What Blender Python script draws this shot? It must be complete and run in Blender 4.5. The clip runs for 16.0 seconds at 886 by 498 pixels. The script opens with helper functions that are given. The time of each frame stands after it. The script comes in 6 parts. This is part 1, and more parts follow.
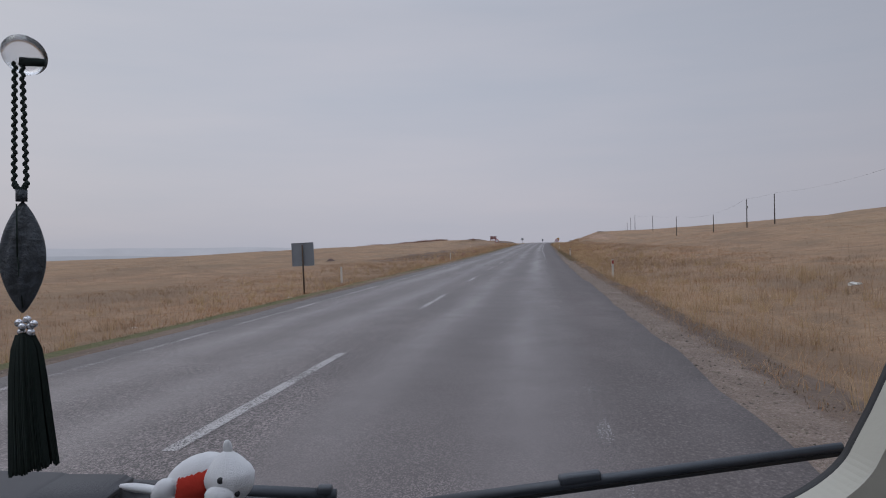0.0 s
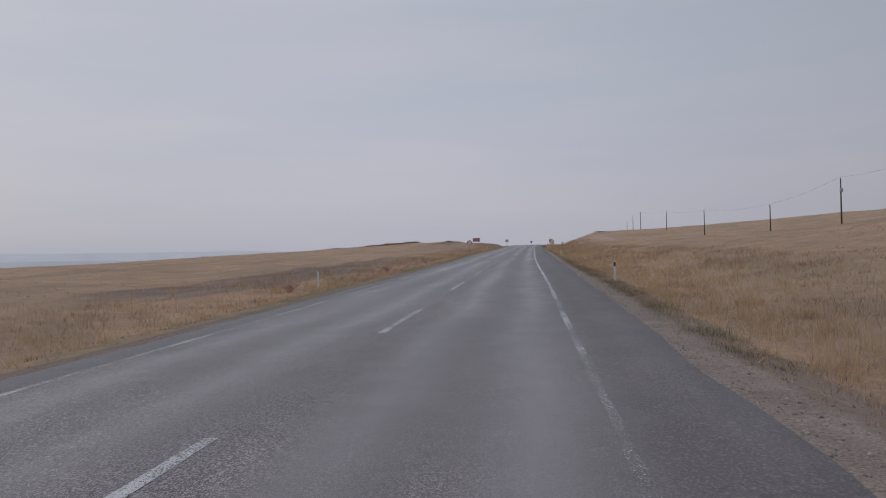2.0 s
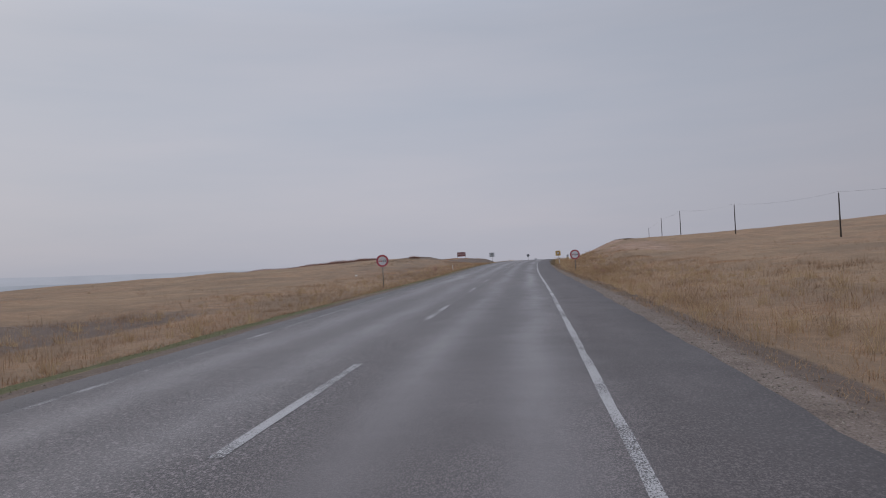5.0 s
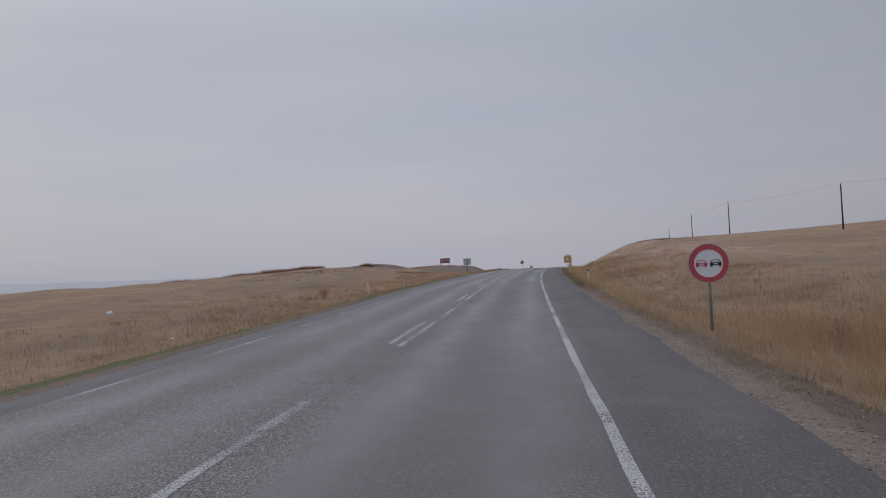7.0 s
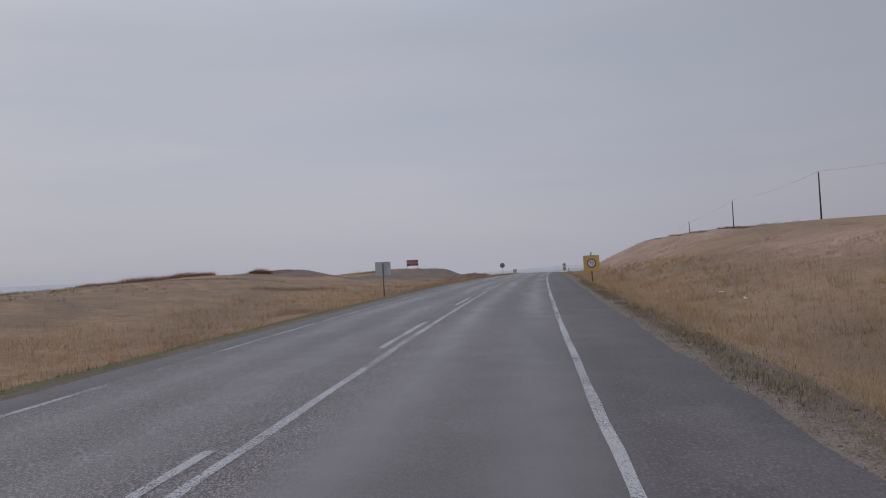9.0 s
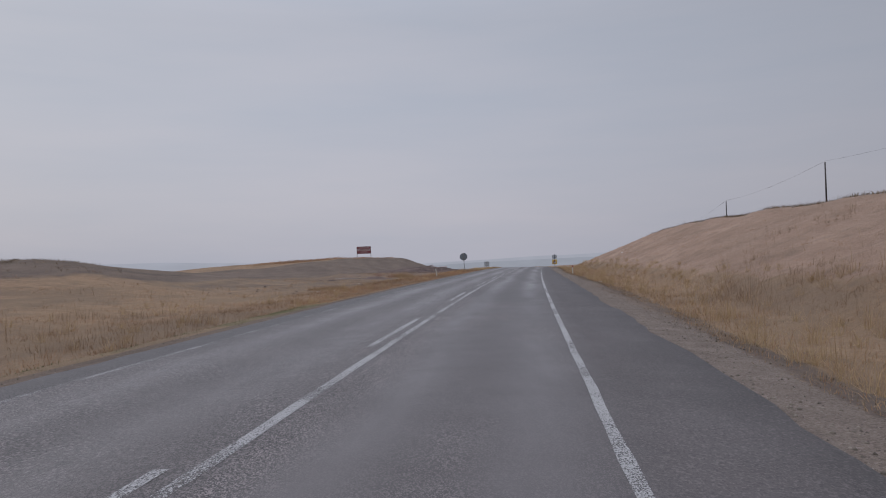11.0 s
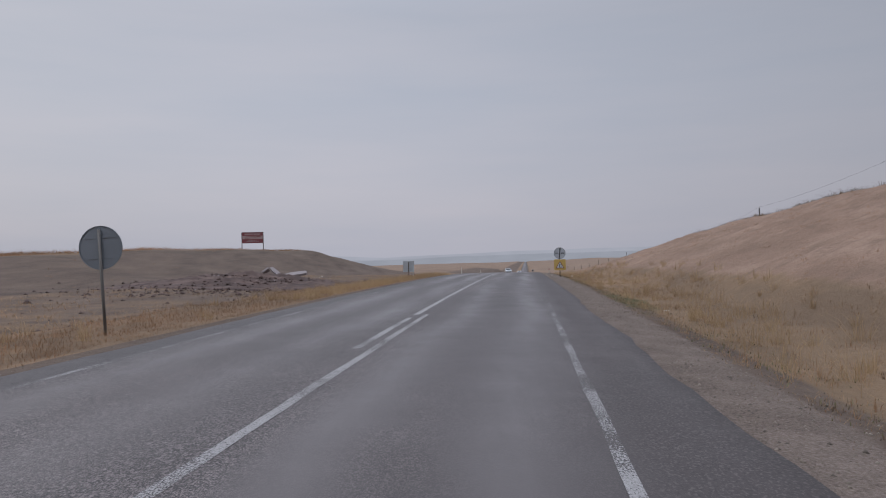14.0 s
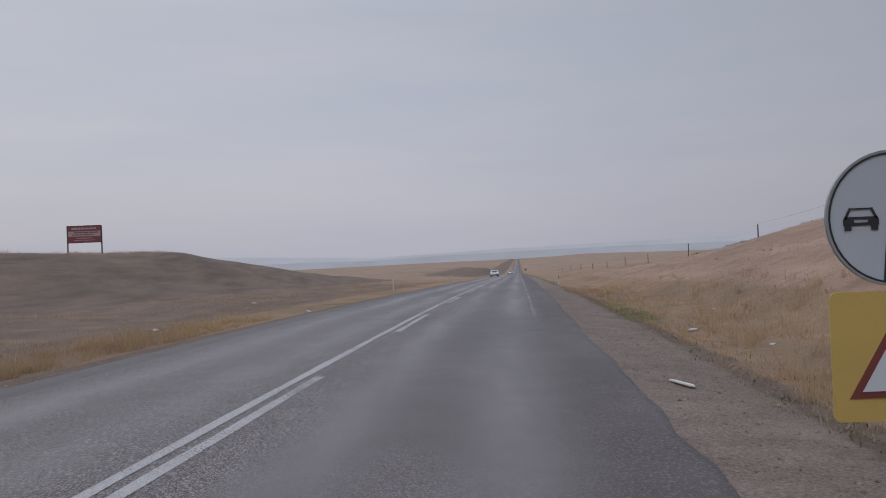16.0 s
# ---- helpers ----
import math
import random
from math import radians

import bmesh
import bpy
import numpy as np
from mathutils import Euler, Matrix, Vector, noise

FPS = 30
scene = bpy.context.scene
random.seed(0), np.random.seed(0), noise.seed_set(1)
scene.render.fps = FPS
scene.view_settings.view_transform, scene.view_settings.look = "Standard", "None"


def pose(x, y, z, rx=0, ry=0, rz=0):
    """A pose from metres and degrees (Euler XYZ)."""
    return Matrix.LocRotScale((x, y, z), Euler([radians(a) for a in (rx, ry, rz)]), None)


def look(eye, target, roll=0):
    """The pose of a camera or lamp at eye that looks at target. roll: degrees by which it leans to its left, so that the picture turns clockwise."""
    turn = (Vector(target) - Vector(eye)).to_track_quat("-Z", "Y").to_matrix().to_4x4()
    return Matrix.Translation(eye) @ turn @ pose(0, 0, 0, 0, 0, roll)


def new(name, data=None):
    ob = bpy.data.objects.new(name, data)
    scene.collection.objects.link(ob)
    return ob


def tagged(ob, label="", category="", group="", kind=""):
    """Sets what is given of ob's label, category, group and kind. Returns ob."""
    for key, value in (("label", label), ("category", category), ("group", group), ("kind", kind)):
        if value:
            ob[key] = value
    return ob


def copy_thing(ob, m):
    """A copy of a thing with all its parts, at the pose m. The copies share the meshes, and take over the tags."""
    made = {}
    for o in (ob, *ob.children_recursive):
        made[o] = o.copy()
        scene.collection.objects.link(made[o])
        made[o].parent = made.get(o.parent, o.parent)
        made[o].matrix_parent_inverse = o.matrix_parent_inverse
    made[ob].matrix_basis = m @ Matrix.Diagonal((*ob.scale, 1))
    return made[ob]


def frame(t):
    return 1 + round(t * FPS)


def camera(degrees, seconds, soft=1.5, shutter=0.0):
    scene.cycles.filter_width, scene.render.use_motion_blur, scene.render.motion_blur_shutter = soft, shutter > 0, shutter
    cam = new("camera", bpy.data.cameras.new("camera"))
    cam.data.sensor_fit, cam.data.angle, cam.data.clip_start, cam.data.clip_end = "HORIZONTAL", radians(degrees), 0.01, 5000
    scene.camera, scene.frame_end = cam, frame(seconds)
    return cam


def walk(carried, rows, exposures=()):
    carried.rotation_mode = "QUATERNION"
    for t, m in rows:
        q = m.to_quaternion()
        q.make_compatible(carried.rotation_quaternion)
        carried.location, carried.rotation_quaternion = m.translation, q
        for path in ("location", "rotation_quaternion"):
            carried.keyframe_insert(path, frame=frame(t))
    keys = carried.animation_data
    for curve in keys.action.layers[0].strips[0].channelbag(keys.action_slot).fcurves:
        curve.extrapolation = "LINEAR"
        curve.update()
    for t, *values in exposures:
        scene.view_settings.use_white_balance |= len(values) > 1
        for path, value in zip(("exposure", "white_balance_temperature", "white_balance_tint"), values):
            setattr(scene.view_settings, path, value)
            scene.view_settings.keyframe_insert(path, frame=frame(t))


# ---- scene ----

# ---- camera and its drive along the road ----
cam = camera(60.0, 16.0, soft=1.05)
PATH = [
    (0.0, 2.672, 0.00, 1.447, 90.45, 1.40, 7.08), (0.5, 2.594, 13.10, 1.623, 90.51, 1.75, 6.82),
    (1.0, 2.550, 26.23, 1.809, 90.37, 1.93, 6.64), (1.5, 2.525, 39.36, 2.004, 90.53, 2.01, 6.44),
    (2.0, 2.522, 52.50, 2.205, 90.62, 1.74, 6.17), (2.5, 2.591, 65.63, 2.413, 90.98, 1.69, 6.03),
    (3.0, 2.626, 78.75, 2.624, 91.10, 2.08, 5.91), (3.5, 2.629, 91.85, 2.829, 91.24, 2.35, 5.88),
    (4.0, 2.603, 104.99, 3.036, 91.45, 2.91, 6.02), (6.5, 3.123, 171.35, 4.312, 92.07, 2.76, 5.61),
    (7.0, 3.253, 184.44, 4.532, 92.20, 2.92, 5.44), (7.5, 3.414, 197.55, 4.774, 92.38, 3.03, 5.34),
    (8.0, 3.602, 210.67, 5.071, 92.24, 2.75, 4.91), (8.5, 3.952, 223.82, 5.405, 92.33, 3.36, 4.56),
    (9.0, 4.323, 236.96, 5.725, 92.23, 3.09, 4.21), (11.5, 7.674, 302.43, 6.817, 91.02, 2.11, 2.41),
    (12.0, 8.524, 315.40, 6.948, 90.83, 2.25, 2.09), (12.5, 9.428, 328.38, 7.058, 90.72, 1.89, 1.86),
    (13.0, 10.359, 341.38, 7.141, 90.88, 1.89, 1.76), (13.5, 11.373, 354.45, 7.215, 90.87, 1.37, 1.42),
    (14.0, 12.471, 367.60, 7.298, 90.74, 1.16, 1.10), (14.5, 13.675, 381.00, 7.394, 90.57, 1.10, 0.85),
    (15.0, 14.891, 394.51, 7.463, 90.45, 1.88, 0.73), (15.5, 16.071, 408.01, 7.468, 90.63, 2.07, 0.62),
    (16.0, 17.400, 421.51, 7.420, 90.64, 2.43, 0.51)]
walk(cam, [(t, pose(*p)) for t, *p in PATH], [(0.0, 0.04), (4.0, 0.02), (6.5, -0.05), (9.0, -0.07), (11.5, 0.04), (13.5, 0.06), (16.0, 0.06)])

# ---- sky and sun: a closed overcast ----
SKY_LEVEL = 0.372
world = bpy.data.worlds.new("overcast_sky")
scene.world = world
world.use_nodes = True


def net(tree):
    """Shortcuts for building a node tree."""
    def node(kind, **inputs):
        n = tree.nodes.new(kind)
        for key, value in inputs.items():
            key = int(key[1:]) if key[0] == "i" and key[1:].isdigit() else key
            if hasattr(value, "is_output"):
                tree.links.new(value, n.inputs[key])
            else:
                n.inputs[key].default_value = value
        return n

    def ramp(fac, *stops):
        n = tree.nodes.new("ShaderNodeValToRGB")
        tree.links.new(fac, n.inputs[0])
        while len(n.color_ramp.elements) < len(stops):
            n.color_ramp.elements.new(0.5)
        for e, (at_, c) in zip(n.color_ramp.elements, stops):
            e.position, e.color = at_, (*c, 1) if len(c) == 3 else c
        return n.outputs[0]

    def math_(op, a, b=0.0, clamp=False):
        n = tree.nodes.new("ShaderNodeMath")
        n.operation, n.use_clamp = op, clamp
        for i, v in enumerate((a, b)):
            if hasattr(v, "is_output"):
                tree.links.new(v, n.inputs[i])
            else:
                n.inputs[i].default_value = v
        return n.outputs[0]

    def mix(fac, a, b, blend="MIX"):
        n = tree.nodes.new("ShaderNodeMix")
        n.data_type, n.blend_type = "RGBA", blend
        for i, v in ((0, fac), (6, a), (7, b)):
            if hasattr(v, "is_output"):
                tree.links.new(v, n.inputs[i])
            else:
                n.inputs[i].default_value = v if i == 0 else (*v, 1)
        return n.outputs[2]

    def tex(vec, scale, detail=4.0, rough=0.55, stretch=None):
        if stretch:
            m = node("ShaderNodeMapping", Vector=vec, Scale=stretch)
            vec = m.outputs[0]
        return node("ShaderNodeTexNoise", Vector=vec, Scale=scale, Detail=detail, Roughness=rough).outputs[0]

    return node, ramp, math_, mix, tex


def build_sky():
    tree = world.node_tree
    node, ramp, math_, mix, tex = net(tree)
    sky = tree.nodes.new("ShaderNodeTexSky")
    sky.sky_type, sky.sun_disc = "NISHITA", False
    sky.sun_elevation, sky.sun_rotation, sky.dust_density = radians(38), radians(-50), 4.0
    way = tree.nodes.new("ShaderNodeTexCoord").outputs["Generated"]
    split = node("ShaderNodeSeparateXYZ", Vector=way)
    z = split.outputs[2]
    # cloud deck: nearly even grey, brighter overhead, with long faint bands
    bands = tex(way, 1.6, 5.0, 0.55, (1.0, 1.0, 7.0))
    soft = tex(way, 0.9, 2.0, 0.5, (1.0, 1.0, 2.2))
    tone = ramp(math_("ADD", math_("MULTIPLY", bands, 0.6), math_("MULTIPLY", soft, 0.4)),
                (0.30, (0.80, 0.87, 0.965)), (0.50, (0.97, 0.98, 1.03)), (0.70, (1.09, 1.05, 1.07)))
    low = ramp(math_("MAXIMUM", z, 0.0), (0.0, (0.99, 1.00, 1.12)), (0.05, (0.995, 1.01, 1.13)), (0.20, (0.975, 1.03, 1.16)), (0.5, (0.93, 1.01, 1.14)))
    high = math_("POWER", math_("MAXIMUM", math_("SUBTRACT", z, 0.30), 0.0), 1.3)
    lift = math_("MULTIPLY", math_("ADD", math_("MULTIPLY", high, 5.9), 1.0), SKY_LEVEL)
    lift = math_("MULTIPLY", lift, math_("SUBTRACT", 1.0, math_("MULTIPLY", split.outputs[0], 0.20)))
    # brighter towards the far end of the road, in place of the lens's darker edges
    ahead = math_("POWER", math_("MAXIMUM", split.outputs[1], 0.0), 6.0)
    lift = math_("MULTIPLY", lift, math_("ADD", 0.89, math_("MULTIPLY", ahead, 0.20)))
    grey = mix(1.0, low, tone, "MULTIPLY")
    cloud = node("ShaderNodeBackground", Color=grey, Strength=lift)
    blue = node("ShaderNodeBackground", Color=sky.outputs[0], Strength=0.008)
    both = node("ShaderNodeAddShader", i0=cloud.outputs[0], i1=blue.outputs[0])
    tree.links.new(both.outputs[0], tree.nodes["World Output"].inputs[0])


build_sky()
sun = new("sun", bpy.data.lights.new("sun", "SUN"))
sun.data.energy, sun.data.angle, sun.data.color = 0.35, radians(30), (1.0, 0.96, 0.9)
sun.matrix_world = look((0, 0, 0), (0.6, 0.5, -0.65))

# ---- the road's line in plan and height; stations every 40 m from -40 m ----
RISE = np.array((-0.46, 0.0, 0.56, 1.19, 1.84, 2.66, 3.37, 4.34, 5.08, 5.54, 5.80, 6.02, 5.83, 5.16, 4.34, 3.46, 2.56,
                 1.64, 0.73, -0.19, -1.11, -2.03, -2.95, -3.87, -4.79, -5.71, -6.63))
BEND = np.array((-0.02, 0.0, 0.0, 0.13, 0.17, 0.58, 0.96, 1.87, 3.83, 6.33, 9.36, 12.79, 16.27, 19.81, 23.35, 26.89, 30.43,
                 33.97, 37.51, 41.05, 44.59, 48.13, 51.67, 55.21, 58.75, 62.29, 65.83))


def glide(values, s):
    u = np.clip((np.asarray(s, float) + 40) / 40, 0, len(values) - 1.000001)
    i = u.astype(int)
    f = u - i
    a, b, c, d = (values[np.clip(i + k, 0, len(values) - 1)] for k in (-1, 0, 1, 2))
    return b + 0.5 * f * (c - a + f * (2 * a - 5 * b + 4 * c - d + f * (3 * (b - c) + d - a)))


def road_z(s):
    s = np.asarray(s, float)
    far = np.interp(s, (1000, 1100, 1300, 1500, 2000, 3000, 4600), (-6.63, -8.6, -10.6, -11.2, -10.8, -13.0, -16.0))
    back = -0.46 + 0.0115 * (s + 40)
    return np.where(s > 1000, far, np.where(s < -40, back, glide(RISE, s)))


def road_x(s):
    s = np.asarray(s, float)
    return np.where(s > 1000, 65.83 + 0.0885 * (s - 1000), np.where(s < -40, -0.02, glide(BEND, s)))


def step(x, a, b):
    u = np.clip((np.asarray(x, float) - a) / (b - a), 0, 1)
    return u * u * (3 - 2 * u)


def bell(s, d, s0, d0, ws, wd):
    return np.exp(-((s - s0) / ws) ** 2 - ((d - d0) / wd) ** 2)


def waves(x, y, size, seed=0):
    """Smooth unevenness, about -1 to 1, made of a few crossing sine waves."""
    r = np.random.RandomState(seed)
    out = 0
    for k in range(7):
        a, f, p = r.uniform(0, math.pi), r.uniform(0.6, 1.9) * 2 * math.pi / size, r.uniform(0, 6.28)
        out = out + np.sin((x * math.cos(a) + y * math.sin(a)) * f + p)
    return out / 4.0


def edge_right(s):
    return np.interp(s, (-100, 60, 90, 115, 180, 215, 330, 350, 385, 440, 600), (4.45, 4.45, 4.7, 4.95, 4.75, 4.72, 4.8, 4.65, 4.15, 4.05, 4.5))


def edge_left(s):
    return np.interp(s, (-100, 120, 215, 310, 335, 430, 600), (-4.15, -4.15, -4.2, -4.2, -4.25, -4.1, -4.0))


def verge_foot(s):
    """Where the right-hand grass begins."""
    return np.interp(s, (0, 60, 115, 190, 220, 285, 312, 335, 348, 362, 385, 440), (5.2, 5.2, 5.55, 5.3, 5.05, 5.3, 6.2, 6.35, 5.8, 5.4, 5.4, 5.6))


def crossfall(s, d):
    """The asphalt's height against the crown: both lanes fall outwards, but the left one is banked up through the bend."""
    left = np.interp(s, (110, 200, 222, 236, 350, 400, 430, 520), (0.02, 0.0, -0.006, 0.002, 0.004, 0.0, -0.006, 0.02))
    return -np.where(np.asarray(d) > 0, 0.02, left) * np.abs(d)


def rise_over_road(s, d):
    """Height of the open ground over the road's crown at station s and offset d (right is positive)."""
    s, d = np.broadcast_arrays(np.asarray(s, float), np.asarray(d, float))
    # to the right: shallow ditch, a field that climbs, then a cut through the hill
    verge = np.interp(d, (3.5, 5.0, 6.2, 8, 11, 15, 27, 43, 60, 100, 140, 400), (-0.21, -0.21, -0.42, -0.55, -0.30, 0.1, 0.8, 1.25, 3.0, 8.0, 9.6, 9.6))
    crest = np.interp(s, (225, 256, 288, 305, 340, 370, 395, 420, 440, 460, 475, 504, 560, 800), (0.5, 2.0, 2.9, 3.4, 4.1, 4.6, 4.65, 4.35, 3.95, 3.4, 2.75, 1.6, 0.9, 1.5))
    foot = np.interp(d, (3.5, 5.0, 6.2, 8, 11), (-0.21, -0.21, -0.42, -0.5, -0.3))
    face = foot + (crest + 0.3) * np.clip((d - 9.5) / 11.0, 0, 1) ** 0.9
    top = np.interp(d, (20.5, 43, 60, 110, 150, 400), (0, 0.55, 1.2, 4.0, 4.4, 4.4))
    cut = np.where(d < 20.5, face, crest + top * (1 - 0.55 * step(s, 430, 560)))
    right = verge + (cut - verge) * step(s, 235, 300)
    right = right + 2.2 * bell(s, d, 105, 46, 55, 22)
    # to the left: level steppe, two humps, and the dug bank under the hoarding
    flat = np.interp(-d, (3, 4.3, 6.3, 9, 14, 30, 60, 100, 160, 400), (-0.2, -0.2, -0.42, -0.5, -0.35, 0.1, -0.2, -1.3, -2.2, -4))
    flat = flat + 0.36 * step(s, 300, 335) * step(-d, 4.6, 6.2) * (1 - step(-d, 7.5, 12))
    flat = flat + np.interp(s, (240, 290, 340, 375, 405, 440), (0, 0.75, 1.3, 0.8, -0.3, 0.0)) * step(-d, 36, 62) * (1 - 0.6 * step(-d, 66, 130))
    left = flat + 1.2 * bell(s, d, 350, -46, 12, 9) + 1.4 * bell(s, d, 292, -25, 30, 9) + 1.9 * bell(s, d, 338, -33, 22, 9)
    bank = np.interp(s, (325, 350, 393, 409, 420, 433, 450, 470, 517, 535, 575, 620, 800, 1000), (0.0, 0.8, 0.95, 1.4, 1.85, 2.5, 3.15, 3.8, 5.1, 4.1, 2.2, 1.0, 1.4, 1.6))
    left = left + bank * step(-d, 25, 40.5) * (1 - 0.9 * step(-d, 44, 110))
    left = left + np.interp(s, (620, 700, 900, 1000, 1150), (0, 0.8, 4.6, 5.0, 0)) * step(-d, 11, 22) * (1 - step(-d, 40, 90))
    out = np.where(d > 0, right, left)
    # the shoulders leave the asphalt almost level
    a, e = np.abs(d), np.where(d > 0, edge_right(s), -edge_left(s))
    level = crossfall(s, np.sign(d) * e) - 0.03 - 0.06 * (a - e)
    return out + (level - out) * (1 - step(a, e + np.where(d > 0, 0.4, 0.9), e + np.where(d > 0, 2.6, 3.0)))


def scarp(s):
    """Offset of the broken step that runs across the knoll."""
    s = np.asarray(s, float)
    return 14.2 + 0.11 * (s - 253) + 0.7 * waves(s, s * 0, 11, 41)


def ground_z(s, d):
    s, d = np.broadcast_arrays(np.asarray(s, float), np.asarray(d, float))
    near = road_z(s) + rise_over_road(s, d)
    a = np.abs(d)
    far = np.where(d > 0, np.interp(a, (100, 400, 1200, 4500), (12.0, 9.0, -12.0, -34.0)),
                   np.interp(a, (100, 400, 1200, 4500), (1.0, -6.0, -19.0, -38.0)))
    far = far + np.minimum(0, road_z(s) - 2) * np.interp(a, (0, 300, 2500), (1, 0.7, 0))
    out = near + (far - near) * step(a, 110, 420)
    rough = step(a, 5.2, 9)
    x = road_x(s) + d
    out = out + rough * (0.07 * waves(x, s, 5.5, 1) * (1 - 0.65 * step(a, 9, 12)) * (1 - 0.9 * step(-d, 20, 25) * step(s, 320, 340)) + 0.16 * waves(x, s, 19, 2) * step(a, 8, 20) + 0.5 * waves(x, s, 90, 3) * step(a, 40, 120))
    # broken scarp across the knoll, rills down the cut
    brow = scarp(s)
    out = out + 0.5 * step(d, brow - 0.4, brow + 0.4) * (1 - step(d, brow + 3, brow + 9)) * step(s, 236, 246) * (1 - step(s, 272, 284))
    face = step(d, 10.5, 13.5) * (1 - step(d, 19.6, 21.0)) * step(s, 285, 315)
    out = out + face * (0.10 * waves(s + 0.5 * d, d * 0.25, 3.1, 42) + 0.08 * waves(x, s, 1.3, 43))
    out = out + 0.03 * waves(x, s, 1.7, 4) * step(a, 5.0, 6.0) * (1 - step(a, 8, 9.5))
    # under the asphalt the sheet lies low
    mid = (d > edge_left(s) + 0.25) & (d < edge_right(s) - 0.25)
    return np.where(mid, road_z(s) + crossfall(s, d) - 0.16, out)


def place(s, d, lift=0.0, turn=0.0):
    """A pose on the ground at station s and offset d."""
    return pose(float(road_x(s)) + d, s, float(ground_z(s, d)) + lift, 0, 0, turn)


# ---- materials ----
def withered_patches(tree, pos):
    """Where the steppe grass has withered brown: patches some metres wide, drawn out along the road."""
    node, ramp, math_, mix, tex = net(tree)
    broad = ramp(tex(pos, 0.16, 7, 0.66, (1.0, 0.36, 1.0)), (0.43, (0, 0, 0)), (0.62, (1, 1, 1)))
    clumps = ramp(tex(pos, 0.62, 5, 0.62, (1.0, 0.45, 1.0)), (0.53, (0, 0, 0)), (0.64, (1, 1, 1)))
    return math_("MAXIMUM", broad, math_("MULTIPLY", clumps, 0.85))


def surface(name, tones, scale=6.0, rough=0.85, bump=0.3, bump_scale=60.0, fine=45.0, metal=0.0, spec=0.3, island=0.0, coarse=0.8, patches=None):
    """A worn surface: three tones spread by coarse and fine noise, with a fine relief."""
    m = bpy.data.materials.new(name)
    m.use_nodes = True
    tree = m.node_tree
    node, ramp, math_, mix, tex = net(tree)
    b = tree.nodes["Principled BSDF"]
    pos = tree.nodes.new("ShaderNodeNewGeometry").outputs["Position"]
    grain = math_("ADD", math_("MULTIPLY", tex(pos, scale * 0.12, 3), coarse), math_("MULTIPLY", tex(pos, fine, 4), 1 - coarse))
    if island:
        grain = math_("ADD", math_("MULTIPLY", grain, 1 - island), math_("MULTIPLY", tree.nodes["Geometry"].outputs["Random Per Island"] if "Geometry" in tree.nodes else grain, island))
    col = ramp(grain, (0.28 if not island else 0.1, tones[0]), (0.5, tones[1]), (0.72 if not island else 0.9, tones[2]))
    if patches:
        col = mix(math_("MULTIPLY", withered_patches(tree, pos), patches[1]), col, patches[0])
    tree.links.new(col, b.inputs["Base Color"])
    b.inputs["Roughness"].default_value, b.inputs["Metallic"].default_value = rough, metal
    b.inputs["Specular IOR Level"].default_value = spec
    if bump:
        n = node("ShaderNodeBump", Height=tex(pos, bump_scale, 5, 0.65), Strength=bump, Distance=0.02)
        tree.links.new(n.outputs[0], b.inputs["Normal"])
    return m


def chip_tones(tree, pos):
    """Mixed light and dark chippings bedded in dark bitumen: their relief and their colour."""
    node, ramp, math_, mix, tex = net(tree)
    flat = node("ShaderNodeMapping", Vector=pos, Scale=(1.0, 0.5, 1.0)).outputs[0]
    cells = node("ShaderNodeTexVoronoi", Vector=flat, Scale=105.0, Randomness=1.0)
    tone = node("ShaderNodeSeparateColor", Color=cells.outputs["Color"]).outputs[0]
    grit = tex(flat, 88.0, 2, 0.6)
    chips = math_("ADD", math_("MULTIPLY", tone, 0.30), math_("MULTIPLY", grit, 0.8))
    return chips, ramp(chips, (0.39, (0.014, 0.012, 0.011)), (0.54, (0.066, 0.056, 0.051)), (0.70, (0.34, 0.298, 0.274)))


